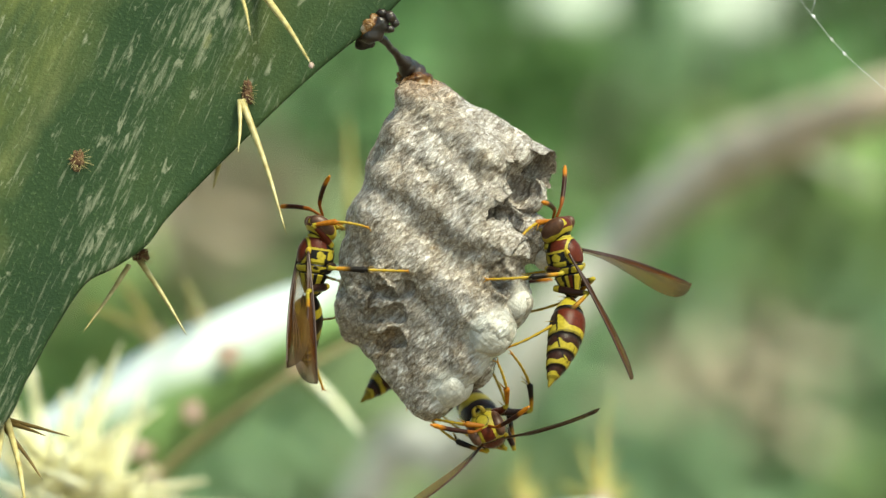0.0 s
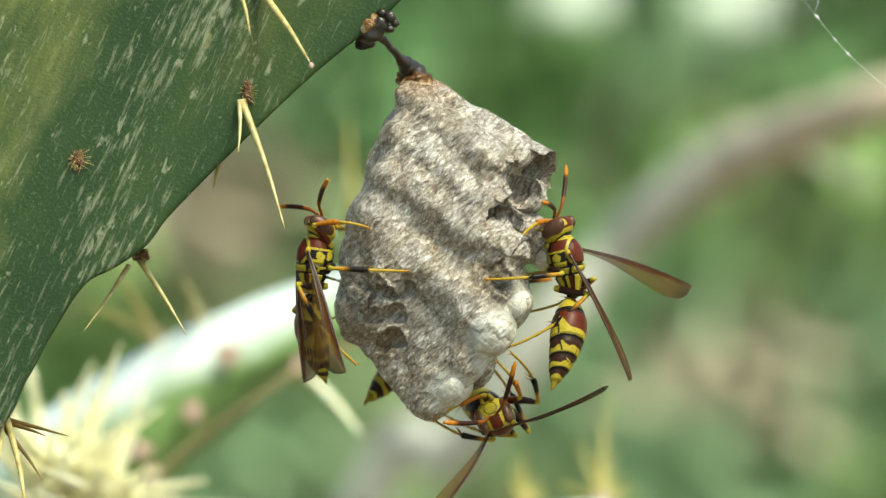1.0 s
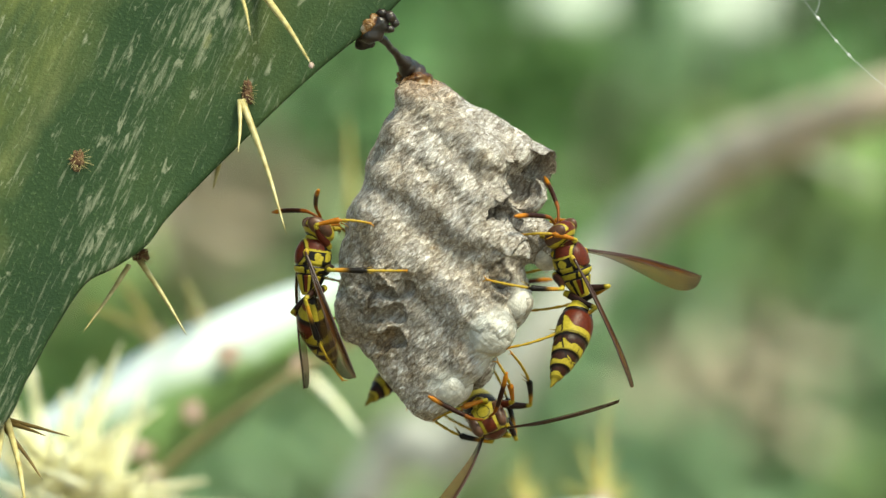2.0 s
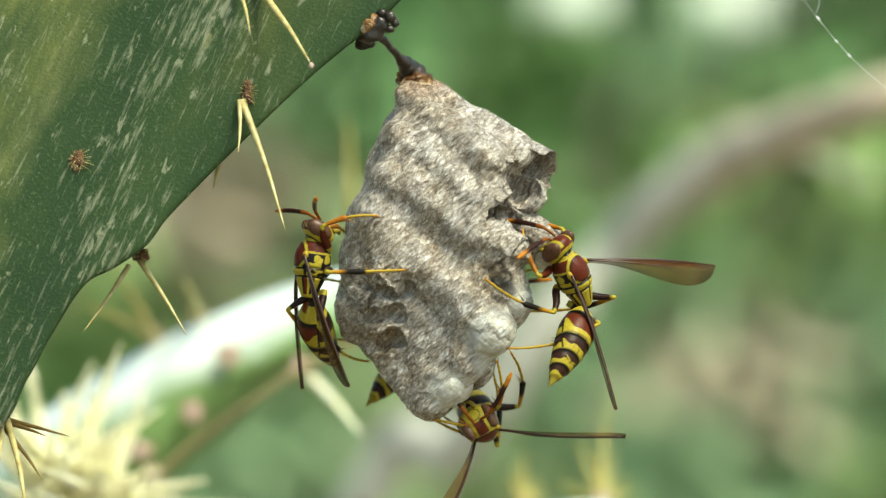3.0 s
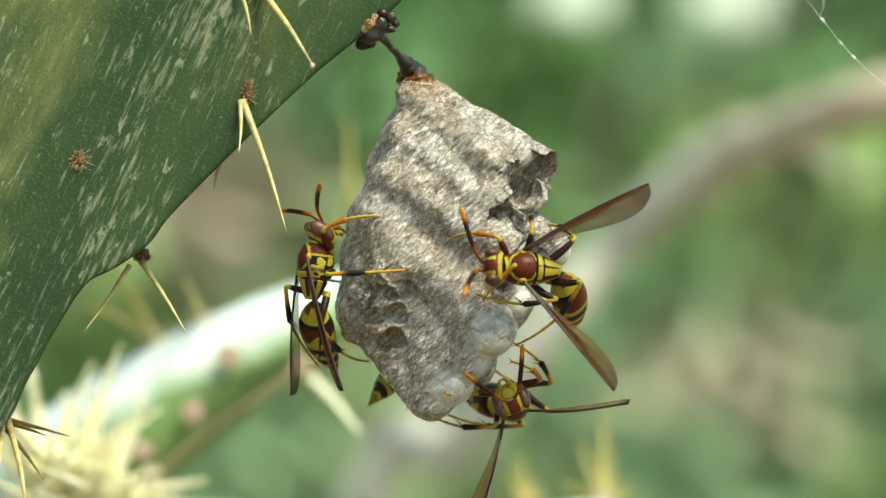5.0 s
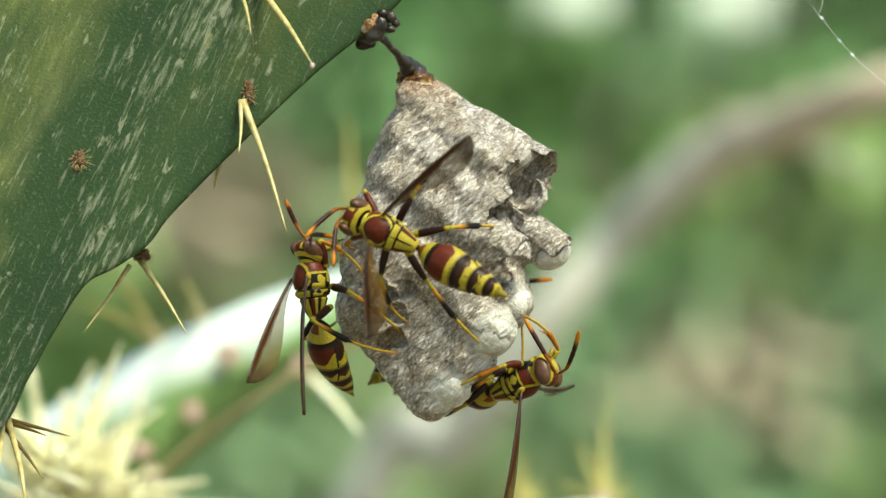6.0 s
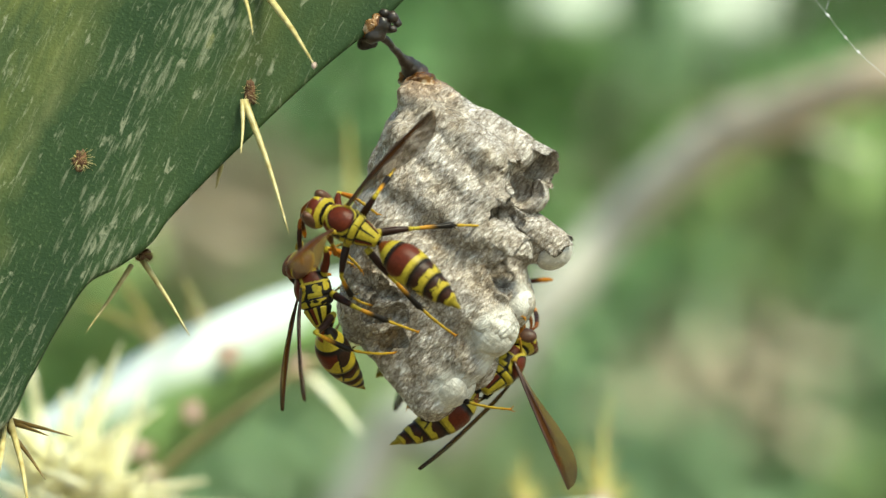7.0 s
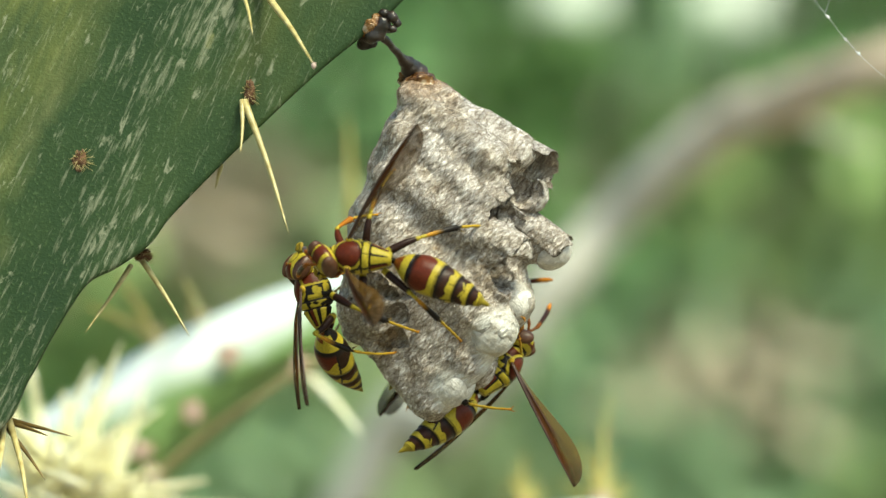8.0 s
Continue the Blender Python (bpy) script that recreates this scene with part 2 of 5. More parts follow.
DARK_SPINE = material("dark_tip_spine", two_tone((0.05, 0.03, 0.015), (0.3, 0.2, 0.06), 120), 0.4)
WOOL_PALE = material("pale_areole_wool", two_tone((0.3, 0.18, 0.15), (0.5, 0.38, 0.34), 400), 0.9)
WOOL = material("areole_wool", two_tone((0.045, 0.018, 0.008), (0.17, 0.085, 0.04), 1800), 0.9, [(3000, 0.8, 0.0004, None)])
TWIG = material("dry_branch", two_tone((0.3, 0.27, 0.23), (0.46, 0.44, 0.39), 18), 0.8, [(80, 0.5, 0.003, None)])
BARK = material("lichened_bark", branch_bark, 0.85, [(80, 0.5, 0.003, None)])
STICK = material("brown_stick", two_tone((0.14, 0.11, 0.05), (0.26, 0.21, 0.1), 60), 0.7)
SOIL = material("dry_soil", two_tone((0.12, 0.095, 0.06), (0.24, 0.2, 0.13), 6), 0.95, [(40, 0.6, 0.01, None)])
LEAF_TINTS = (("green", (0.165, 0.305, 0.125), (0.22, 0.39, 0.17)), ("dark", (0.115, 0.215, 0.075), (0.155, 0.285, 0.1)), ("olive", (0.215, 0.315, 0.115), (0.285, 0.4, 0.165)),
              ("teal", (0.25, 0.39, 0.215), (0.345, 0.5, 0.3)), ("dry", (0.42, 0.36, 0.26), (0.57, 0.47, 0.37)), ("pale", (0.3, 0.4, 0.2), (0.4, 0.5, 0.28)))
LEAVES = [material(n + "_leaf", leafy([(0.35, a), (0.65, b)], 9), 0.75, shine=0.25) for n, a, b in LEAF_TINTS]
# strong sun on these straw spines is put into their near-white colour
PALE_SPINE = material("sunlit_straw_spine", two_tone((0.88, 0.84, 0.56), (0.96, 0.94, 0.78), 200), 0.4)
CHITIN = material("wasp_shell", marked, 0.34, [(7000, 0.3, 0.0001, None), (1400, 0.12, 0.0002, None)], shine=0.13)
EYE_BROWN = material("wasp_eye", two_tone((0.05, 0.02, 0.01), (0.085, 0.036, 0.018), 2500), 0.42, shine=0.3)
WING = material("wing_membrane", marked, 0.45, [(1200, 0.35, 0.0003, (0.4, 1, 1))], shine=0.04)
tint = WING.node_tree.nodes.new("ShaderNodeAttribute")
tint.attribute_name = "marks"
WING.node_tree.links.new(tint.outputs["Alpha"], WING.node_tree.nodes["Principled BSDF"].inputs["Alpha"])
VEIN = material("wing_vein", (0.035, 0.012, 0.006), 0.4)
THREAD = material("spider_silk", (0.62, 0.64, 0.66), 0.3)


# ---- building tools ----
from mathutils.bvhtree import BVHTree

def part(name, bm, mat, parent=None, label="", smooth=True):
    me = bpy.data.meshes.new(name)
    bm.to_mesh(me)
    bm.free()
    for p in me.polygons:
        p.use_smooth = smooth
    for m in mat if isinstance(mat, (list, tuple)) else [mat]:
        me.materials.append(m)
    ob = new(name, me)
    ob.parent = parent
    return tagged(ob, label)


def skin(rings, closed_ends=True, wrap=True, bm=None):
    """A surface through rings of points; every ring has the same number of them."""
    bm = bm or bmesh.new()
    rows = [[bm.verts.new(p) for p in ring] for ring in rings]
    n = len(rows[0])
    for a, b in zip(rows, rows[1:]):
        for i in range(n if wrap else n - 1):
            bm.faces.new((a[i], a[(i + 1) % n], b[(i + 1) % n], b[i]))
    if closed_ends:
        bm.faces.new(rows[0][::-1])
        bm.faces.new(rows[-1])
    return bm


def spline(points, n):
    """n + 1 points along a smooth curve through the points."""
    p = [Vector(q) for q in points]
    p = [p[0] * 2 - p[1], *p, p[-1] * 2 - p[-2]]
    out = []
    for k in range(n + 1):
        u = k / n * (len(p) - 3)
        i = min(int(u), len(p) - 4)
        f = u - i
        a, b, c, d = p[i:i + 4]
        out.append(0.5 * (2 * b + (c - a) * f + (2 * a - 5 * b + 4 * c - d) * f * f + (3 * b - a - 3 * c + d) * f ** 3))
    return out


def frames_along(path):
    """For each point of the path: the point, and two directions across."""
    side = None
    for i, p in enumerate(path):
        way = (path[min(i + 1, len(path) - 1)] - path[max(i - 1, 0)]).normalized()
        if side is None:
            side = way.orthogonal().normalized()
        side = (side - way * side.dot(way)).normalized()
        yield p, side, way.cross(side)


def tube(path, radius, sides=10, bm=None, lumps=0.0, seed=0.0):
    """A tube along the path; radius is a function of 0 to 1."""
    rings = []
    n = len(path) - 1
    for i, (p, a, b) in enumerate(frames_along(path)):
        r = radius(i / n)
        ring = []
        for k in range(sides):
            w = 2 * math.pi * k / sides
            q = a * math.cos(w) + b * math.sin(w)
            g = 1 + (lumps * noise.noise((p + q * r) / max(r, 1e-9) * 0.6 + Vector((seed, 0, 0))) if lumps else 0)
            ring.append(p + q * r * g)
        rings.append(ring)
    return skin(rings, bm=bm)


def paint(ob, color_of):
    """Writes the markings of a part: color_of(vertex place) gives a colour."""
    attr = ob.data.color_attributes.new("marks", "FLOAT_COLOR", "POINT")
    for v, a in zip(ob.data.vertices, attr.data):
        c = color_of(v.co / S)
        a.color = c if len(c) == 4 else (*c, 1)


def smoothly(a, b, x):
    f = min(max((x - a) / (b - a), 0.0), 1.0)
    return f * f * (3 - 2 * f)


def sway(scale=1.0):
    """The slight drift of the cactus pad and all that hangs on it."""
    return [(t, Vector((u * S * scale, 0, 0))) for t, u in
            ((0, 0), (4, 0), (4.5, 1.5), (6, 1.5), (6.5, 3), (7, 4.7), (7.5, 4), (8, 4))]


def drift(t):
    rows = sway()
    for (t0, a), (t1, b) in zip(rows, rows[1:]):
        if t <= t1:
            return a.lerp(b, (t - t0) / (t1 - t0))
    return rows[-1][1]


def depth_on(tree, x, y, home, otherwise=0.0):
    """Depth in mm at which the sight line through plan point (x, y) meets a body; home is the body's place."""
    way = (at(x, y) - EYE).normalized()
    hit = tree.ray_cast(EYE - home, way)[0]
    return (hit + home).y * 1000 if hit else otherwise


# ---- ground, hedge and distance ----
def make_ground():
    bm = bmesh.new()
    n = 60
    def edge(i):
        f = i / n * 2 - 1
        return math.copysign(abs(f) ** 3 * 400, f)
    grid = [[bm.verts.new((edge(i), edge(j), 0.02 * noise.noise((edge(i) * 2, edge(j) * 2, 0)))) for i in range(n + 1)] for j in range(n + 1)]
    for j in range(n):
        for i in range(n):
            bm.faces.new((grid[j][i], grid[j][i + 1], grid[j + 1][i + 1], grid[j + 1][i]))
    tagged(part("ground", bm, SOIL), "dry bare soil under the cactus and hedge", "ground", kind="structure")


def add_leaf(bm, rng, mid, size, tint):
    long, wide = size * rng.uniform(0.8, 1.5), size * rng.uniform(0.35, 0.6)
    turn = Euler((rng.uniform(-1.2, 1.2), rng.uniform(-1.4, 1.4), rng.uniform(0, 6.3))).to_matrix()
    pts = [(-long / 2, 0, 0), (-long * 0.1, wide / 2, 0.12 * wide), (long / 2, 0, 0), (-long * 0.1, -wide / 2, 0.12 * wide), (long * 0.1, 0, -0.06 * wide)]
    v = [bm.verts.new(mid + turn @ Vector(p)) for p in pts]
    for a, b in ((0, 1), (1, 2), (2, 3), (3, 0)):
        bm.faces.new((v[a], v[4], v[b])).material_index = tint


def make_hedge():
    """Hedge leaves in zones of several tints behind the cactus, with two gaps through which the sky shows."""
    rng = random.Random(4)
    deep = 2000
    # tint of each zone, its middle as sighted from the lens and its breadth
    tint_zones = ((0, 740, 60, 0.8), (1, 960, 195, 1.0), (0, 850, 20, 0.8), (0, 900, 90, 0.6), (1, 1010, 120, 0.8), (3, 1180, 120, 0.7), (1, 1110, 210, 0.6), (1, 1170, -40, 0.5), (1, 1480, 60, 1.0), (1, 1540, 130, 0.8), (0, 1400, 150, 0.7),
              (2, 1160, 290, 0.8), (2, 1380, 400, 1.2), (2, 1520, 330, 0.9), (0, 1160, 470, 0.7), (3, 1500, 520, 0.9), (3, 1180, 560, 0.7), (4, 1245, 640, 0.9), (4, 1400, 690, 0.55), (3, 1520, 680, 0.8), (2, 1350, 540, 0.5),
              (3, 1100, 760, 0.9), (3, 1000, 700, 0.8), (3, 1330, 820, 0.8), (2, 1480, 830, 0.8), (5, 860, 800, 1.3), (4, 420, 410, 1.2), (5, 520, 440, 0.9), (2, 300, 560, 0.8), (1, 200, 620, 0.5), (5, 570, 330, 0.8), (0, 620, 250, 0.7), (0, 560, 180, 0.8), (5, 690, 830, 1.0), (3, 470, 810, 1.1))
    spots = [(k, at(x, y, deep), r) for k, x, y, r in tint_zones]
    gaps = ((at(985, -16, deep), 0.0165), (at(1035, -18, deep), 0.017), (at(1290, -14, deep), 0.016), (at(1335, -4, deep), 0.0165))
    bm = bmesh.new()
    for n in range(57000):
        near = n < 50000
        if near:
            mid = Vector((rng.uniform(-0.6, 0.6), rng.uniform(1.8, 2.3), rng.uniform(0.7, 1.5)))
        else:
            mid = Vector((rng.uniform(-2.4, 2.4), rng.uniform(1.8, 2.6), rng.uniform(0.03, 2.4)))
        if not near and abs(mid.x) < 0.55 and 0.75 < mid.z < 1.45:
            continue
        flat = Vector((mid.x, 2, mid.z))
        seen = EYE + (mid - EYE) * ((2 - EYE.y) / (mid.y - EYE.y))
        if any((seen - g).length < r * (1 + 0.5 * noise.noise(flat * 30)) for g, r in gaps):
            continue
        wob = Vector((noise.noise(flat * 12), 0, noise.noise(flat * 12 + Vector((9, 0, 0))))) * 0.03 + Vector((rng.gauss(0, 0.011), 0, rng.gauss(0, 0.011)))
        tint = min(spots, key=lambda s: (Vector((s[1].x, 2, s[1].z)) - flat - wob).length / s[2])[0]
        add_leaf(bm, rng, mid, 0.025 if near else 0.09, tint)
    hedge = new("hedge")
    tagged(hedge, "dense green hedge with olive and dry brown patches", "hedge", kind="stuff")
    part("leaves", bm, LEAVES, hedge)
    bm = bmesh.new()
    for i in range(16):
        x, y = -2.1 + i * 0.28 + rng.uniform(-0.08, 0.08), rng.uniform(2.3, 2.6)
        tube(spline([(x, y, -0.05), (x + rng.uniform(-0.1, 0.1), y, 0.8), (x + rng.uniform(-0.2, 0.2), y, 1.7)], 10), lambda f: 0.014 - 0.01 * f, 6, bm)
    part("stems", bm, TWIG, hedge)


def make_branch():
    """The bare grey limb that slants up behind the nest."""
    path = spline([(-0.3, 0.6, -0.06), (-0.22, 0.56, 0.45), (-0.12, 0.52, 0.8), at(600, 990, 490), at(800, 800, 470), at(960, 590, 460), at(1080, 455, 460), at(1174, 363, 450), at(1283, 286, 440), at(1419, 228, 420), at(1560, 178, 400), at(1760, 110, 400)], 90)
    bm = tube(path, lambda f: 0.0046 + 0.002 * smoothly(0.3, 0.0, f) - 0.0002 * smoothly(0.6, 0.9, f) + 0.0003 * math.sin(f * 19), 12, lumps=0.25)
    ob = part("branch", bm, BARK)
    tagged(ob, "bare grey-brown dry branch slanting behind the nest", "branch")
    twig = tube(spline([at(1290, 280, 438), at(1400, 270, 440), at(1560, 330, 450)], 12), lambda f: 0.0012 * (1 - 0.6 * f), 8)
    part("twig", twig, TWIG, ob)
    return ob


def make_stick():
    """A thin brown stick under the pale pad."""
    path = spline([at(215, 930, 106), at(300, 822, 104), at(380, 756, 103), at(470, 694, 103), at(545, 648, 104), at(640, 596, 106)], 30)
    ob = part("stick", tube(path, lambda f: 0.00042 * (1.1 - 0.3 * f), 10, lumps=0.3), STICK)
    return tagged(ob, "thin brown dry stick under the pale cactus pad", "stick")


# ---- cactus ----
def spine_mesh(long, thick, bend=0.04):
    path = spline([(0, 0, 0), (long * 0.5, bend * long, 0), (long, 0, 0)], 10)
    return tube(path, lambda f: thick * (1 - f) ** 0.7 * 0.95 + thick * 0.06, 8, lumps=0.08)


def add_spine(parent, foot, tip, thick, mat=None, bend=0.02):
    """A spine from foot to tip, both in the world; its parent stands at its own place, unturned."""
    d = Vector(tip) - Vector(foot)
    ob = part("spine", spine_mesh(d.length, thick * S, bend), mat or SPINE, parent)
    ob.matrix_basis = Matrix.Translation(Vector(foot) - world_of(parent)) @ d.to_track_quat("X", "Z").to_matrix().to_4x4()
    return ob


def world_of(ob):
    p = Vector((0, 0, 0))
    while ob:
        p += ob.location
        ob = ob.parent
    return p


def areole(parent, place, size, tall=1.5, seed=1, wool=None):
    """A felt cushion with short bristles."""
    rng = random.Random(seed)
    bm = bmesh.new()
    bmesh.ops.create_icosphere(bm, subdivisions=4, radius=1)
    for v in bm.verts:
        v.co = Vector((v.co.x, v.co.y * 0.45, v.co.z * tall)) * 0.82 * size * S * (1 + 0.5 * noise.noise(v.co * 1.7 + Vector((seed, 0, 0))) + 0.2 * noise.noise(v.co * 6 + Vector((seed, 0, 0))))
    cushion, bm = bm, bmesh.new()
    for _ in range(64):
        d = Vector((rng.gauss(0, 0.6), rng.gauss(-0.4, 0.3), rng.gauss(0, 0.6))).normalized()
        foot = Vector((d.x, d.y * 0.4, d.z * tall)) * size * S * rng.uniform(0.4, 0.85)
        tube([foot, foot + (d + Vector((0.25, -0.2, -0.15))) * size * S * rng.uniform(0.35, 1.1)], lambda f: 0.6 * S * (1 - 0.8 * f), 4, bm)
    ob = part("areole", cushion, wool or WOOL, parent, "brown woolly areole with short bristles")
    part("bristles", bm, SPINE, ob, "short straw-yellow bristles")
    ob.location = Vector(place) - world_of(parent)
    return ob


def pad_body(outline, middle, deep, lumps=2.5, blunt=2.6, lean=0.0):
    """A rounded, fleshy pad: rings shrink from the outline to its middle and swell to both sides, the far one smaller by lean; places relative to the middle."""
    rim = spline([*outline, outline[0]], 160)[:-1]
    mid = Vector(middle)
    rings = []
    for side in (-1, 1):
        for k in (range(0, 27) if side < 0 else range(25, -1, -1)):
            f = math.sin(k / 26 * math.pi / 2)
            swell = (1 - f ** blunt) ** 0.55 * deep * side
            ring = []
            for p in rim:
                q = (p - mid) * max(f, 0.012) * (1 - lean * (1 + side * (1 - f ** blunt) ** 0.55))
                q.y += swell
                g = lumps * S * noise.noise(q * 60) + lumps * 0.25 * S * noise.noise(q * 400)
                ring.append(q + Vector((0, side * g, 0)))
            rings.append(ring)
    return skin(rings)


def make_front_pad():
    mid = at(60, -150, 0)
    outline = [at(x, y, -6) + Vector((0, 0.006, 0)) for x, y in ((760, -50), (690, 28), (560, 135), (420, 268), (305, 385), (262, 440), (205, 480), (150, 512), (92, 600), (48, 680), (-20, 780), (-260, 860),
                                        (-650, 620), (-800, 0), (-600, -700), (0, -1000), (560, -800), (800, -400))]
    pad = new("cactus_pad")
    pad.location = mid
    tagged(pad, "thick dark green cactus pad with pale scars and spines", "cactus")
    bm = pad_body(outline, mid, 0.007, 2.0, 380, 0.03)
    tree = BVHTree.FromBMesh(bm)
    part("flesh", bm, PAD, pad)
    on = lambda x, y, d=0.0: at(x, y, depth_on(tree, x, y, mid) + d)
    edge = areole(pad, on(437, 165), 13, 1.9, 3)
    add_spine(edge, on(428, 178, -0.3), at(507, 415, -12), 6.5)
    add_spine(edge, on(424, 178, -0.3), at(421, 275, -11), 4.5)
    areole(pad, on(138, 283), 14, 1.5, 5)
    low = areole(pad, at(250, 452, -1), 17, 0.8, 6)
    add_spine(low, at(228, 470, -1), at(146, 590, -5), 5)
    add_spine(low, at(248, 462, -1), at(331, 595, -5), 5.5)
    top = areole(pad, on(445, -30), 15, 1.4, 7)
    add_spine(top, on(455, -25), at(552, 116, -16), 7)
    add_spine(top, on(420, -28), at(443, 62, -14), 4.5)
    bm = bmesh.new()
    bmesh.ops.create_icosphere(bm, subdivisions=3, radius=1)
    for v in bm.verts:
        v.co = Vector((v.co.x * 4.2, v.co.y * 4, v.co.z * 5.5 - 1)) * S * (1 + 0.15 * noise.noise(v.co * 2))
    drop = part("sap_drop", bm, WOOL_PALE, pad, "pale dried sap drop on a spine tip")
    drop.location = at(551, 115, -16) - world_of(pad)
    hid = areole(pad, at(395, 272, 4), 10, 1.0, 8)
    add_spine(hid, at(388, 288, 4), at(377, 335, 4), 5)
    side = areole(pad, at(2, 738, 0), 15, 1.0, 9)
    for a, b, u, v in ((8, 742, 124, 773), (14, 748, 82, 772), (6, 755, 76, 850)):
        add_spine(side, at(a, b, -1), at(u, v, -6), 5, DARK_SPINE)
    add_spine(side, at(2, 740, -1), at(-20, 880, -16), 7)
    add_spine(side, at(10, 735, -1), at(48, 920, -12), 7)
    return pad


def make_back_pad():
    mid = at(330, 690, 120)
    outline = [at(x, y, 120) for x, y in ((-80, 930), (-40, 830), (70, 735), (250, 621), (420, 539), (560, 490), (760, 442), (860, 460), (800, 520), (640, 610), (540, 650), (440, 735), (330, 830), (250, 920), (60, 1010))]
    pad = new("cactus_pad")
    pad.location = mid
    tagged(pad, "pale waxy cactus pad in bright light behind the nest", "cactus")
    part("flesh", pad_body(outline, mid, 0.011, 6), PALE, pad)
    rng = random.Random(8)
    spots = ((340, 728), (270, 845), (405, 630), (530, 650), (250, 800))
    for i, (x, y) in enumerate(spots):
        areole(pad, at(x, y, 108), 26, 1.0, 20 + i, WOOL_PALE)
    tuft = areole(pad, at(120, 895, 106), 26, 0.8, 31, WOOL_PALE)
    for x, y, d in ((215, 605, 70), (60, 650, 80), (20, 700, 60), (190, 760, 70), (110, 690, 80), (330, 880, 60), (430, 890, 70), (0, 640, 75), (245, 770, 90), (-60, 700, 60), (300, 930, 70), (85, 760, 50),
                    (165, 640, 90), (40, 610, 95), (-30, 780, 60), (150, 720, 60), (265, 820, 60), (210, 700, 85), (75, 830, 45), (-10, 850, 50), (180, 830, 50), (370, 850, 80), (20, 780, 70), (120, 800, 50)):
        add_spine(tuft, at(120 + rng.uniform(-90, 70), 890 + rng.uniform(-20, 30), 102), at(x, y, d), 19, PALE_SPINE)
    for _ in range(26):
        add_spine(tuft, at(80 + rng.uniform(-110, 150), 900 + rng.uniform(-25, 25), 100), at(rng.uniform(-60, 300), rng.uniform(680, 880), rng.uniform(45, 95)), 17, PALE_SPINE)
    for x, y, u, v in ((270, 600, 205, 480), (270, 590, 150, 540), (530, 650, 640, 770), (350, 560, 320, 490)):
        tuft = areole(pad, at(x, y, 118), 20, 1.0, x, WOOL_PALE)
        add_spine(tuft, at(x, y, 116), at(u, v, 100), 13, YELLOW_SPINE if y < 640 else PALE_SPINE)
    return pad


def make_low_pad():
    """A pad whose upper rim and spines stand just under the nest."""
    mid = at(1000, 1150, 120)
    outline = [at(x, y, 120) for x, y in ((760, 1080), (860, 930), (1000, 892), (1120, 905), (1220, 1000), (1260, 1200), (1100, 1400), (880, 1400), (760, 1250))]
    pad = new("cactus_pad")
    pad.location = mid
    tagged(pad, "green cactus pad with straw-yellow spines on its rim", "cactus")
    part("flesh", pad_body(outline, mid, 0.010, 6), PALE, pad)
    for x, y, tips in ((930, 900, ((905, 825), (950, 840), (885, 855), (925, 800), (968, 862))), (1065, 885, ((1078, 695), (1025, 775), (1112, 845), (1058, 790), (985, 850), (1040, 830), (1090, 800), (1130, 870), (1010, 860)))):
        tuft = areole(pad, at(x, y, 122), 24, 0.8, x, WOOL_PALE)
        for u, v in tips:
            add_spine(tuft, at(x, y + 10, 122), at(u, v, 126 + (u + v) % 7), 9.5, YELLOW_SPINE)
    tall = areole(pad, at(640, 900, 130), 20, 1.0, 77)
    add_spine(tall, at(628, 440, 150), at(614, 205, 150), 15, YELLOW_SPINE)
    return pad


def add_stem(pad, path, thick):
    """The woody stem that carries a pad, from the ground up."""
    home = pad.location
    part("stem", tube([p - home for p in spline(path, 40)], lambda f: thick * (1 - 0.55 * f), 20, lumps=0.2), PAD, pad, "thick green woody stem")


def make_thread():
    path = spline([at(1400, -20, 5), at(1440, 30, 5), at(1472, 70, 5), at(1510, 110, 5), at(1580, 170, 5)], 24)
    bm = tube(path, lambda f: 0.36 * S, 6)
    for f in (0.28, 0.5, 0.53, 0.7):
        p = path[int(f * 24)]
        tube([p - Vector((2, 0, -2)) * 2 * S, p, p + Vector((2, 0, -2)) * 2 * S], lambda q: (0.4 + 2.4 * math.sin(math.pi * q)) * S, 8, bm)
    tube([at(1436, 22, 5), at(1442, 5, 5), at(1440, -20, 5)], lambda f: 0.5 * S, 6, bm)
    ob = part("spider_thread", bm, THREAD)
    tagged(ob, "thin white spider thread with small beads", "thread")
    return ob


make_ground()
make_hedge()
branch = make_branch()
front_pad = make_front_pad()
back_pad = make_back_pad()
low_pad = make_low_pad()
make_stick()
add_stem(front_pad, [(-0.13, 0.05, -0.03), (-0.12, 0.04, 0.5), (-0.1, 0.01, 0.95), at(-620, 300, 0)], 0.03)
add_stem(back_pad, [(-0.07, 0.16, -0.03), (-0.08, 0.15, 0.5), (-0.075, 0.13, 0.95), at(-40, 960, 120)], 0.025)
add_stem(low_pad, [(0.03, 0.15, -0.03), (0.02, 0.13, 0.5), at(1000, 1360, 120)], 0.025)
thread = make_thread()


# ---- nest ----
def rough_field(shape, step, seed):
    """Smooth random numbers from -1 to 1 on a grid; step is the grain in grid points."""
    rng = np.random.default_rng(seed)
    coarse = rng.uniform(-1, 1, [int(n / step) + 3 for n in shape]).astype(np.float32)
    for axis, n in enumerate(shape):
        u = np.arange(n) / step
        i = u.astype(int)
        f = (u - i).astype(np.float32)
        f = f * f * (3 - 2 * f)
        f = f.reshape([-1 if k == axis else 1 for k in range(3)])
        coarse = np.take(coarse, i, axis) * (1 - f) + np.take(coarse, i + 1, axis) * f
    return coarse


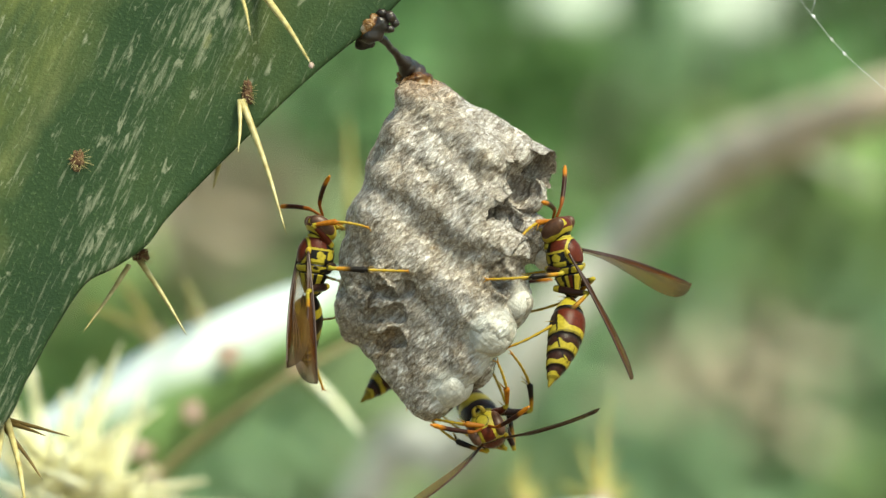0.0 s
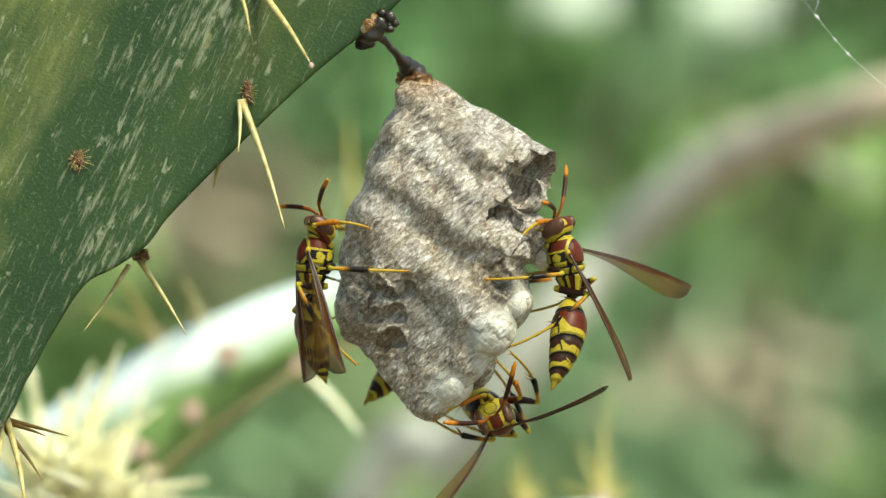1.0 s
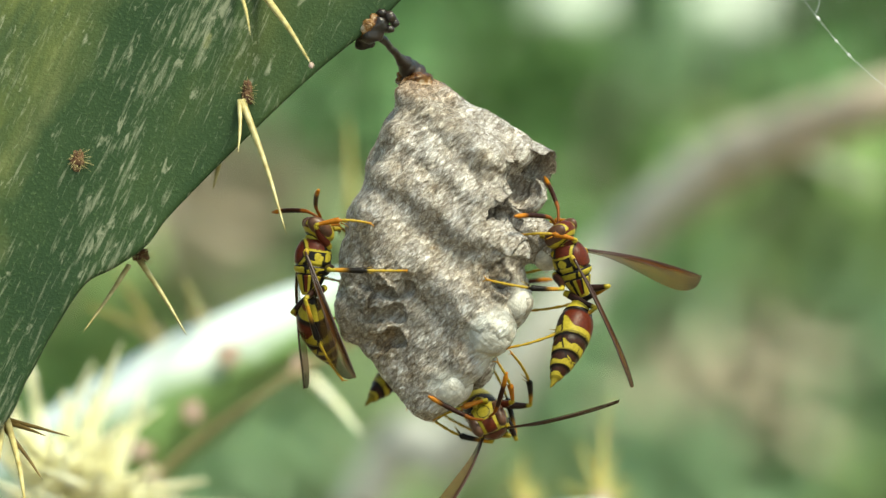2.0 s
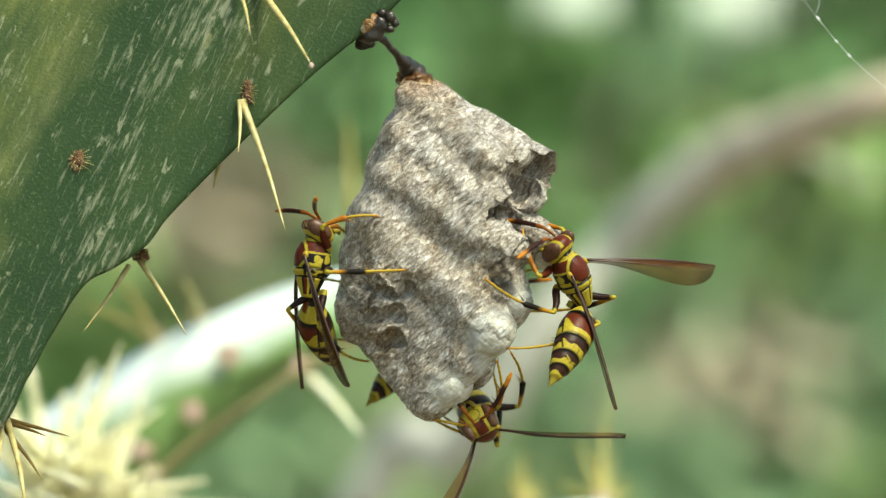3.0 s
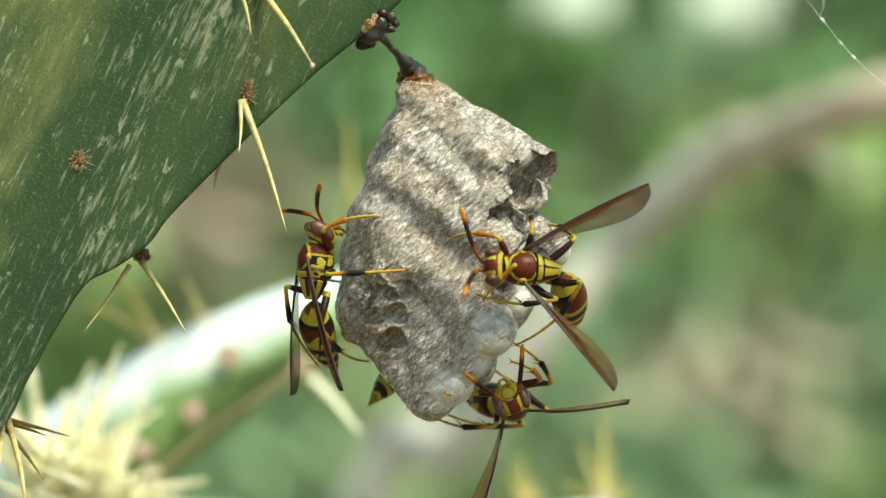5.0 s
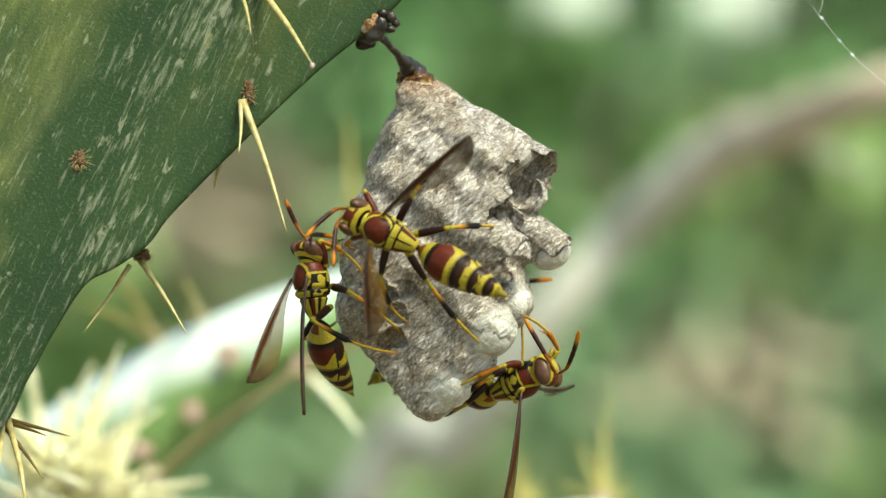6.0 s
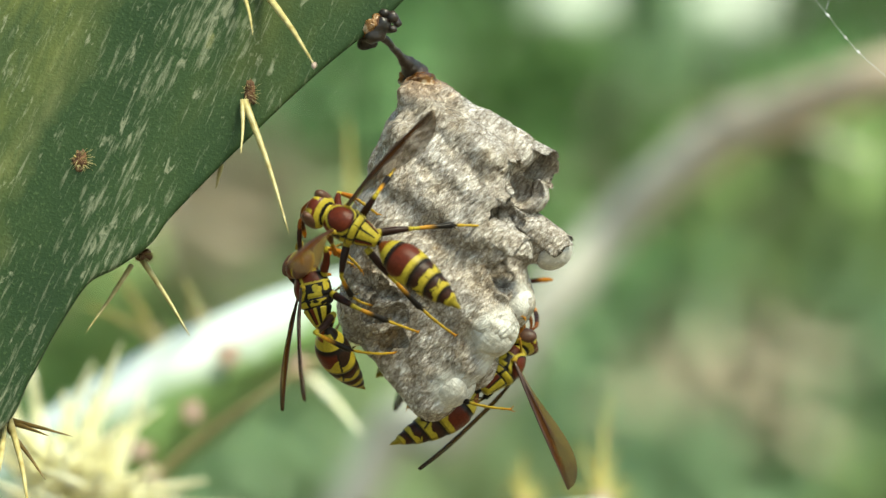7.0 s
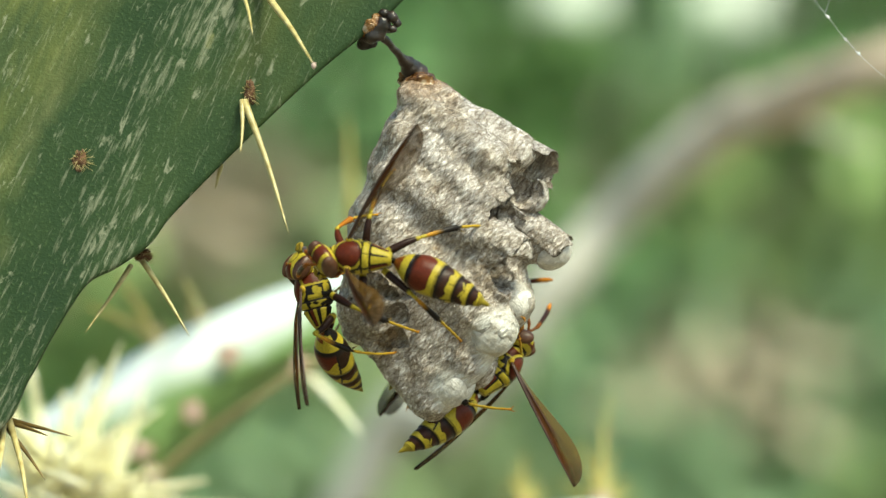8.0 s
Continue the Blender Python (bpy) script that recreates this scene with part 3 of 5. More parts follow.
def surface_of(field, origin, h):
    """The surface on which the field is 0, as vertices and quads."""
    inside = field < 0
    corners = [(i, j, k) for i in (0, 1) for j in (0, 1) for k in (0, 1)]
    n = [m - 1 for m in field.shape]
    cut = lambda a, c: a[c[0]:c[0] + n[0], c[1]:c[1] + n[1], c[2]:c[2] + n[2]]
    count = sum(cut(inside, c).astype(np.int8) for c in corners)
    active = np.nonzero((count > 0) & (count < 8))
    total, hits = np.zeros((len(active[0]), 3)), np.zeros(len(active[0]))
    for a in corners:
        for axis in range(3):
            if a[axis]:
                continue
            b = tuple(1 if k == axis else a[k] for k in range(3))
            fa, fb = (field[active[0] + c[0], active[1] + c[1], active[2] + c[2]] for c in (a, b))
            cross = (fa < 0) != (fb < 0)
            t = np.where(cross, fa / np.where(cross, fa - fb, 1), 0)
            p = np.tile(np.array(a, float), (len(t), 1))
            p[:, axis] = t
            total += p * cross[:, None]
            hits += cross
    verts = (np.stack(active, 1) + total / hits[:, None]) * h + origin
    number = np.full(n, -1)
    number[active] = np.arange(len(active[0]))
    quads = []
    for axis in range(3):
        u, v = [k for k in range(3) if k != axis]
        lo = [slice(1, None) if k != axis else slice(0, -1) for k in range(3)]
        hi = list(lo)
        hi[axis] = slice(1, None)
        one, two = inside[tuple(lo)], inside[tuple(hi)]
        for mask, flip in ((one & ~two, False), (~one & two, True)):
            at_edge = list(np.nonzero(mask))
            ok = np.ones(len(at_edge[0]), bool)
            for k in (u, v):
                at_edge[k] = at_edge[k] + 1
                ok &= at_edge[k] < n[k]
            at_edge = [q[ok] for q in at_edge]
            ring = []
            for du, dv in ((0, 0), (-1, 0), (-1, -1), (0, -1)):
                q = list(at_edge)
                q[u], q[v] = q[u] + du, q[v] + dv
                ring.append(number[tuple(q)])
            quad = np.stack(ring, 1)
            quads.append(quad[:, ::-1] if flip != (axis == 1) else quad)
    return verts, np.concatenate(quads)


def cap_dome(ax, wide, seed):
    """The silk lid over a full cell."""
    bm = bmesh.new()
    bmesh.ops.create_uvsphere(bm, u_segments=32, v_segments=20, radius=1)
    turn = ax.to_track_quat("Z", "Y").to_matrix()
    for v in bm.verts:
        c = v.co.copy()
        c.z = c.z * (0.92 if c.z > 0 else 1.2)
        c.x, c.y = c.x * (1 if c.z > 0 else 0.9), c.y * (1 if c.z > 0 else 0.9)
        c *= 1 + 0.09 * noise.noise(c * 1.6 + Vector((seed, 0, 0))) + 0.04 * noise.noise(c * 5 + Vector((seed, 0, 0)))
        v.co = turn @ (c * wide * S)
    return bm


def lip(start, end, wide, first, last, seed, nest, base):
    """A thin, torn paper wall: part of a tube's round, from first to last degrees (0 is up, 90 faces the lens)."""
    a, b = at(*start) - base, at(*end) - base
    ax = (b - a).normalized()
    up = Vector((0, 0, 1))
    up = (up - ax * up.dot(ax)).normalized()
    side = up.cross(ax)
    if side.y > 0:
        side = -side
    n, m = 26, 40
    def sheet(less):
        rows = []
        for i in range(n + 1):
            f = i / n
            row = []
            for j in range(m + 1):
                w = radians(first + (last - first) * j / m)
                edge = 1 + 0.16 * noise.noise(Vector((j * 0.23, seed, 0))) + 0.08 * noise.noise(Vector((j * 0.7, seed, 4)))
                g = f * edge
                q = up * math.cos(w) + side * math.sin(w)
                r = wide * (0.94 + 0.1 * g) - less + 2.2 * noise.noise(Vector((g * 5, j * 0.22, seed))) + 1.1 * noise.noise(Vector((g * 14, j * 0.6, seed)))
                row.append(a + (b - a) * g + q * r * S)
            rows.append(row)
        return rows
    outer, inner = sheet(0.0), sheet(2.2)
    rings = [o + i[::-1] for o, i in zip(outer, inner)]
    part("lip", skin(rings), PAPER, nest)


def make_comb(nest, base):
    """The grey paper body: long cells side by side, grown into one another, with torn mouths. Sheet units; depth away from the lens."""
    # axis of each cell from its base to its mouth, with its radius at both ends
    cells = ((738, 150, 0, 20, 906, 264, -24, 36), (722, 176, -34, 22, 866, 286, -84, 36), (704, 240, -56, 28, 850, 352, -94, 34), (694, 318, -66, 38, 896, 446, -102, 40), (664, 385, -62, 40, 868, 584, -100, 44),
             (700, 505, -52, 36, 824, 640, -76, 38), (672, 552, -40, 34, 792, 676, -60, 38), (672, 606, -30, 30, 760, 712, -42, 34))
    flank = ((652, 478, -66, 24, 722, 470, -98, 20), (676, 430, -68, 26, 690, 486, -86, 34), (640, 500, -44, 26, 676, 532, -68, 30), (640, 550, -30, 26, 672, 578, -54, 28), (870, 290, -58, 22, 892, 336, -66, 22), (668, 372, -20, 40, 648, 470, -32, 42), (644, 450, -10, 40, 634, 548, -14, 38), (660, 425, -52, 36, 712, 462, -84, 30), (636, 540, -8, 38, 652, 588, -10, 28), (622, 545, -14, 24, 622, 592, -18, 11), (655, 515, -30, 34, 690, 540, -52, 30),
             (728, 130, 0, 14, 738, 210, 0, 46), (700, 230, -8, 32, 672, 350, -8, 36))
    inner = ((892, 430, 4, 32, 906, 512, -6, 32), (850, 315, -30, 40, 936, 350, -34, 35), (690, 348, -34, 36, 850, 470, -58, 36), (745, 190, 20, 36, 900, 322, 20, 44), (700, 300, 10, 54, 900, 420, 10, 50), (665, 400, 10, 58, 880, 540, 5, 56), (660, 510, 10, 50, 830, 640, 5, 50), (690, 600, 5, 40, 770, 700, -8, 40),
             (740, 230, 70, 44, 890, 350, 70, 44), (690, 350, 75, 46, 860, 500, 75, 46), (690, 480, 65, 46, 810, 620, 60, 42), (860, 385, -18, 38, 968, 440, -12, 35), (840, 470, -40, 40, 905, 535, -40, 40))
    # torn mouths and gaps: from the lip inwards
    hollows = ((954, 346, -150, 50, 918, 332, -34, 28), (915, 494, -138, 43, 872, 466, -52, 28), (884, 396, -150, 22, 864, 372, -60, 17), (897, 336, -152, 34, 880, 318, -132, 26),
               (664, 518, -98, 15, 716, 510, -102, 20), (646, 562, -72, 14, 702, 555, -84, 20), (652, 616, -60, 19, 697, 602, -74, 20))
    h = 2.5
    low, high = np.array((560, 110, -160.0)), np.array((1030, 770, 140.0))
    shape = [int(v) for v in (high - low) / h]
    gx, gy, gz = ((low[k] + h * np.arange(shape[k])).astype(np.float32).reshape([-1 if i == k else 1 for i in range(3)]) for k in range(3))

    wx, wy, wz = (5 * rough_field(shape, 22, 21 + k) + 2.5 * rough_field(shape, 9, 31 + k) for k in range(3))
    gx, gy, gz = gx + wx, gy + wy, gz + wz

    def capsule(x0, y0, z0, r0, x1, y1, z1, r1):
        dx, dy, dz = x1 - x0, y1 - y0, z1 - z0
        t = np.clip(((gx - x0) * dx + (gy - y0) * dy + (gz - z0) * dz) / (dx * dx + dy * dy + dz * dz), 0, 1)
        return np.sqrt((gx - x0 - t * dx) ** 2 + (gy - y0 - t * dy) ** 2 + (gz - z0 - t * dz) ** 2) - (r0 + (r1 - r0) * t)

    # paper that fills the grooves between neighbouring cells, least in the deepest one
    filled = [[(p + q) / 2 * (0.6 if i == 3 and k % 4 == 3 else 0.7 if k % 4 == 3 else 1) for k, (p, q) in enumerate(zip(a, b))] for i, (a, b) in enumerate(zip(cells, cells[1:]))]
    body = np.full(shape, 1e3, np.float32)
    for c in (*inner, *filled, *flank, *cells):
        d = capsule(*c) - (1.5 if c in cells else -2.0)
        k = 21.0
        f = np.clip(0.5 + 0.5 * (d - body) / k, 0, 1)
        body = d * (1 - f) + body * f - k * f * (1 - f)
    for grain, much in ((16, 3.4), (6.5, 1.9), (2.6, 0.7)):
        body += much * rough_field(shape, grain, int(grain * 10))
    laid = 0.8 * np.sin((0.74 * gx + 0.66 * gy) / 1.9 + 5 * rough_field(shape, 12, 8) + 3 * rough_field(shape, 5, 9))
    body += laid * (0.6 + 0.7 * rough_field(shape, 9, 10))
    ragged = 3.5 * rough_field(shape, 3.5, 5) + 4 * rough_field(shape, 9, 6)
    for c in hollows:
        body = np.maximum(body, -(capsule(*c) + ragged))
    verts, quads = surface_of(body, low, h)
    me = bpy.data.meshes.new("comb")
    me.from_pydata([tuple(at(x, y, z * S * 1000) - base) for x, y, z in verts], [], quads.tolist())
    global COMB
    COMB = BVHTree.FromPolygons([v.co for v in me.vertices], [p.vertices for p in me.polygons]), base
    me.polygons.foreach_set("use_smooth", [True] * len(quads))
    spun = np.zeros(len(verts))
    for x, y, z, r in ((872, 592, -104, 62), (800, 684, -70, 56), (905, 535, -40, 50), (850, 640, -80, 40)):
        spun = np.maximum(spun, np.clip((r - np.sqrt(((verts - (x, y, z)) ** 2).sum(1))) / 24, 0, 1))
    me.attributes.new("silk", "FLOAT", "POINT").data.foreach_set("value", (0.8 * spun * spun * (3 - 2 * spun)).astype(np.float32))
    me.materials.append(PAPER)
    ob = new("comb", me)
    ob.parent = nest
    return ob


def make_nest():
    nest = new("wasp_nest")
    base = at(790, 430, 0)
    nest.location = base
    tagged(nest, "grey paper wasp nest hanging from a dark stalk on the cactus", "wasp nest")
    make_comb(nest, base)
    lip((846, 246, 1.0), (960, 306, -1.8), 42, -130, 40, 1, nest, base)
    lip((890, 326, -1.0), (946, 366, -1.6), 42, 118, 225, 2, nest, base)
    lip((876, 288, -3.2), (906, 352, -5.2), 17, 30, 170, 8, nest, base)
    lip((868, 292, -4.0), (898, 312, -4.6), 34, -60, 40, 7, nest, base)
    lip((852, 414, -5.3), (910, 454, -6.0), 38, -70, 95, 3, nest, base)
    lip((850, 350, -5.0), (884, 372, -5.4), 30, -60, 60, 4, nest, base)
    lip((700, 470, -3.4), (672, 505, -4.2), 40, 20, 150, 5, nest, base)
    lip((664, 470, -3.2), (692, 494, -5.0), 34, 40, 130, 9, nest, base)
    lip((640, 520, -2.0), (672, 540, -4.2), 34, 40, 125, 10, nest, base)
    lip((905, 385, -1.0), (985, 448, -1.0), 35, -60, 110, 6, nest, base)
    for i, (x, y, d, size) in enumerate(((796, 680, -63, 41), (972, 442, -12, 37), (905, 538, -42, 37), (868, 588, -100, 45))):
        lid = part("cap", cap_dome(Vector((0.6, -0.3, -0.65)).normalized(), size + 1, i + 3), SILK, nest, "whitish silk cap over a full cell")
        lid.location = at(x, y, d * S * 1000) - base
    # the hood that ties the cell bases to the stalk
    path = spline([at(727, 114, 0) - base, at(728, 130, 0) - base, at(731, 144, -0.3) - base, at(735, 162, -0.6) - base], 26)
    bm = tube(path, lambda f: (15 + 23 * f ** 0.85) * S, 48, lumps=0.55)
    part("hood", bm, RESIN_PAPER, nest, "amber-brown resin-stained top of the comb")
    path = spline([at(664, 58, -6.5) - base, at(680, 72, -5.5) - base, at(700, 95, -3) - base, at(720, 117, -1) - base, at(732, 136, 0) - base], 30)
    part("stalk", tube(path, lambda f: (8 - 1.5 * math.sin(f * 4) + 17 * smoothly(0.5, 1, f)) * S, 20, lumps=0.35), STALK, nest, "glossy black-brown stalk")
    bm = tube(spline([at(634, 84, -4) - base, at(648, 66, -6) - base, at(668, 52, -7) - base, at(682, 34, -6) - base, at(684, 16, -4) - base], 24), lambda f: (7 + 9 * math.sin(math.pi * min(f * 1.25, 1)) ** 0.8) * S, 16, lumps=0.8)
    for x, y, d, r in ((690, 30, -7, 11), (698, 40, -6.5, 9), (690, 52, -7, 8), (676, 24, -7, 9)):
        tube([at(x - r, y, d) - base, at(x - r * 0.5, y - 2, d) - base, at(x, y, d) - base, at(x + r * 0.6, y + 2, d) - base, at(x + r, y + 3, d) - base], lambda f: r * S * (0.3 + 0.7 * math.sin(math.pi * f)), 12, bm, 0.5, x)
    part("anchor", bm, STALK, nest, "lump of dark resin on the cactus edge")
    part("smear", tube(spline([at(636, 78, -4.5) - base, at(652, 48, -7) - base, at(672, 22, -6.5) - base], 16), lambda f: (4 + 9 * math.sin(math.pi * f)) * S, 14, lumps=0.6), RESIN_PAPER, nest, "brown resin smear")
    return nest


nest = make_nest()


# ---- wasps ----
YELLOW, BLACK, RED, BROWN, ORANGE = (0.31, 0.245, 0.028), (0.008, 0.006, 0.005), (0.075, 0.013, 0.005), (0.02, 0.0095, 0.0055), (0.36, 0.13, 0.012)
NECK, WAIST = Vector((46, 0, 5)), Vector((-56, 0, -6))
LEGS = {"LF": (Vector((28, 14, -24)), 56, 98), "LM": (Vector((-6, 18, -29)), 64, 138), "LH": (Vector((-42, 15, -24)), 68, 176)}
LEGS.update({"R" + k[1]: (Vector((v[0].x, -v[0].y, v[0].z)), v[1], v[2]) for k, v in list(LEGS.items())})
WING_FOOT = {"L": Vector((14, 25, 22)), "R": Vector((14, -25, 22))}
WING_LONG, GASTER_LONG, FEELER_LONG = 247, 188, 108


def blend(a, b, f):
    return tuple(p + (q - p) * f for p, q in zip(a, b))


def around(co):
    """Degrees from the back's middle line, 0 on top and 180 below."""
    return abs(math.degrees(math.atan2(co.y, co.z)))


def thorax_marks(co):
    wob = noise.noise(co / 11)
    x, a = co.x + 0.8 * wob, around(co) + 2.5 * noise.noise(co / 9 + Vector((7, 0, 0)))
    if x > 46:
        return BLACK
    if x > 40:
        return YELLOW if a < 135 else BLACK
    disc = math.sqrt(((x - 15) / 22) ** 2 + (a / 47) ** 2)
    if x > -7:
        if disc < 1:
            return blend(RED, BLACK, 0.5 * smoothly(0.8, 1.0, disc))
        if disc < 1.07:
            return BLACK
        if disc < 1.3:
            return YELLOW
        if x < 2:
            return BLACK if a < 62 or a > 112 else YELLOW
        if x > 22:
            return RED if a < 118 else BLACK
        if x > 18:
            return YELLOW
        plate = min(math.hypot((x - 9) / 8.5, (a - 94) / 20), math.hypot((x - 10) / 9, (a - 138) / 18))
        return YELLOW if plate + 0.5 * wob < 0.9 else BLACK
    if x > -10:
        return BLACK
    if x > -21:
        if a < 50:
            return YELLOW if abs(co.y) > 1.4 else BLACK
        return BLACK if a < 60 or wob < -0.12 or a > 125 else YELLOW
    if x > -24:
        return BLACK
    if x < -53:
        return YELLOW
    if 5 < a < 40:
        return YELLOW
    if 49 < a < 66:
        return RED
    if 66 < a < 80 or 96 < a < 124:
        return YELLOW
    return BLACK


SEGMENTS = (41, 97, 127, 151, 169, 190)


def gaster_marks(co):
    a = around(co) + 1.2 * noise.noise(co / 18)
    s = -co.x + 0.4 * noise.noise(co / 10)
    if s < 10:
        return BLACK
    if s < 26:
        return blend(RED, ORANGE, 0.15) if a < 50 else (YELLOW if a < 112 and s > 14 else BLACK)
    if s < SEGMENTS[0]:
        return YELLOW
    k = next((i for i in range(4) if s < SEGMENTS[i + 1]), 4)
    if k == 4:
        return blend(ORANGE, RED, 0.5) if a < 100 else blend(YELLOW, BROWN, 0.4)
    p = (s - SEGMENTS[k]) / (SEGMENTS[k + 1] - SEGMENTS[k])
    if 97 < a < 103 and p < 0.95:
        return BLACK
    if a < 100:
        dark = 0.6 - 0.04 * smoothly(25, 45, a) + 0.11 * math.exp(-((a - 68) / 11) ** 2) - 0.2 * smoothly(80, 97, a)
    else:
        dark = 0.58 + 0.16 * math.exp(-((a - 124) / 11) ** 2) + 0.2 * smoothly(146, 176, a)
    if k == 0:
        dark = 0.78 - 0.4 * smoothly(56, 96, a) if a < 100 else 0.72 - 0.2 * smoothly(112, 150, a)
        if p < dark:
            return blend(BLACK, RED if a < 100 else BROWN, smoothly(0.1, 0.26, p))
    elif p < dark:
        return blend(BLACK, blend(BROWN, RED, 0.15), smoothly(0.0, 0.4, p))
    if p > 0.94:
        return blend(YELLOW, BROWN, 0.6)
    if abs(co.y) < 1.0 and p > dark + 0.12 and a < 20:
        return BROWN
    return YELLOW


def head_marks(co):
    if co.x > 24 and co.z < 8 and abs(co.y) < 14:
        rim = (co.y / 12) ** 2 + ((co.z + 7) / 13) ** 2
        return YELLOW if rim < 0.75 else (BLACK if rim < 1.0 else YELLOW)
    if co.x > 9 and 10 < abs(co.y) < 17:
        return YELLOW
    if co.x > 5:
        return RED if co.z > 0 else YELLOW
    if co.x > -1:
        return YELLOW
    return BLACK


def femur_marks(long, hind):
    def marks(co):
        f = co.x / long
        if f < 0.14:
            return YELLOW
        return blend(blend(BLACK, RED, 0.15 if hind else 0.8), YELLOW, smoothly(0.86, 0.92, f))
    return marks


def tibia_marks(long, hind):
    def marks(co):
        f = co.x / long
        if f < 0.06:
            return YELLOW
        if f < 0.46:
            return blend(blend(ORANGE, YELLOW, 0.3), BLACK, smoothly(0.12, 0.26, f)) if hind else blend(ORANGE, RED, 0.25)
        return blend(YELLOW, ORANGE, 0.28 + 0.5 * smoothly(0.85, 1, f))
    return marks


def egg(ax, ay, az, n=26, dent=None):
    bm = bmesh.new()
    bmesh.ops.create_uvsphere(bm, u_segments=n * 2, v_segments=n, radius=1)
    for v in bm.verts:
        c = v.co
        v.co = Vector((c.x * ax, c.y * ay, c.z * az)) * S
        if dent:
            v.co = dent(v.co / S) * S
    return bm


def lathe(profile, n, sides, drop=lambda f: 0.0, flat=1.0):
    """A body along -x or +x: profile(f) gives the place along, the half width and half height."""
    rings = []
    for i in range(n + 1):
        x, w, h = profile(i / n)
        rings.append([Vector((x, w * math.sin(2 * math.pi * k / sides), h * math.cos(2 * math.pi * k / sides) * (flat if math.cos(2 * math.pi * k / sides) < 0 else 1) + drop(i / n))) * S for k in range(sides)])
    return skin(rings)


def thorax_profile(f):
    """Collar, domed mid-back, grooves before and behind the scutellum, sloping rear."""
    x = 50 - 108 * f
    w = 30.5 * max(0.0, math.sin(math.pi * (0.05 + 0.9 * f) ** 0.84)) ** (0.6 - 0.2 * smoothly(0.5, 0.8, f))
    w *= 1 - 0.2 * smoothly(0.52, 0.9, f)
    h = w * 1.04
    for mid, deep, wide in ((0.08, 2.5, 0.02), (0.525, 3.4, 0.02), (0.67, 3.6, 0.018)):
        dip = deep * math.exp(-((f - mid) / wide) ** 2)
        w, h = w - dip * 0.7, h - dip
    h += 2.5 * math.exp(-((f - 0.6) / 0.05) ** 2) + 2.0 * math.exp(-((f - 0.32) / 0.13) ** 2)
    return x, w, h


def gaster_profile(f):
    s = f * GASTER_LONG
    if s < 8:
        w = 5 + 0.03 * s
    else:
        g = (s - 8) / (GASTER_LONG - 8)
        w = 5.2 + 28.5 * math.sin(math.pi / 2 * min(g / 0.34, 1)) ** 0.85 * (1 - max(0.0, (g - 0.38) / 0.62) ** 1.65) - 4.8 * smoothly(0.75, 1, g)
        for joint in SEGMENTS[:5]:
            w -= 1.6 * smoothly(0, 3, s - joint) * (1 - smoothly(3, 14, s - joint))
    if f > 0.97:
        w *= (1 - f) / 0.03 * 0.9 + 0.1
    return -s, w, w * 0.93


def wing_half(f, wide=1.0):
    """Leading and trailing edge of a wing at f of its length."""
    tip = math.sqrt(max(0.0, 1 - max(0, (f - 0.74) / 0.26) ** 2.4))
    lead = (3 + 4 * math.sin(math.pi * min(f * 1.1, 1))) * tip
    trail = (2.5 + 36 * smoothly(0.02, 0.8, f) ** 1.15) * tip * wide
    return lead, trail


def wing_mesh(sign):
    """A slim folded wing along x; sign puts the leading edge to one side."""
    n, m = 60, 20
    rings = []
    for i in range(n + 1):
        f = i / n
        lead, trail = wing_half(f)
        arch = 10 * math.sin(math.pi * f) * 0.5
        top = []
        for j in range(m + 1):
            g = j / m
            y = lead - (lead + trail) * g
            z = arch + 5 * math.sin(math.pi * g) * smoothly(0, 0.3, f) + 0.6 * math.sin(g * 16 + f * 3) * smoothly(0.1, 0.5, f)
            top.append(Vector((f * WING_LONG, -sign * -y, z)))
        rings.append([p * S for p in top] + [(p - Vector((0, 0, 0.9))) * S for p in reversed(top)])
    return skin(rings)


def wing_marks(sign):
    """Opaque red-brown along the leading edge, clear amber behind it, a smoky tip; the fourth number is the cover."""
    def marks(co):
        f = min(max(co.x / WING_LONG, 0.0), 1.0)
        lead, trail = wing_half(f)
        g = (lead - sign * co.y) / max(lead + trail, 0.1) + 0.05 * noise.noise(co / 20)
        edge = 0.5 - 0.24 * smoothly(0.3, 0.75, f)
        front = 1 - smoothly(edge - 0.1, edge + 0.06, g)
        smoky = smoothly(0.78, 0.92, f)
        c = blend(blend((0.09, 0.047, 0.011), (0.052, 0.019, 0.005), front), (0.045, 0.028, 0.015), smoky * 0.8)
        return (*c, 0.44 + 0.5 * front * (1 - 0.5 * smoky) + 0.16 * smoky)
    return marks


VEINS = ((0.0, 0.02, 2.6, 0.97), (0.12, 0.1, 1.2, 0.72), (0.3, 0.5, 0.8, 0.85), (0.15, 0.7, 0.7, 0.9), (0.42, 0.3, 0.8, 0.93))


def vein_mesh(sign, g0, g1, r, f1):
    pts = []
    for i in range(24):
        f = i / 23 * f1
        lead, trail = wing_half(f)
        g = g0 + (g1 - g0) * f + 0.05 * math.sin(f * 9) * (g0 > 0)
        y = lead - (lead + trail) * g
        z = 10 * math.sin(math.pi * f) * 0.5 + 5 * math.sin(math.pi * g) * smoothly(0, 0.3, f) + 0.6
        pts.append(Vector((f * WING_LONG, sign * y, z)) * S)
    return tube(pts, lambda q: r * (1 - 0.6 * q) * S, 6)


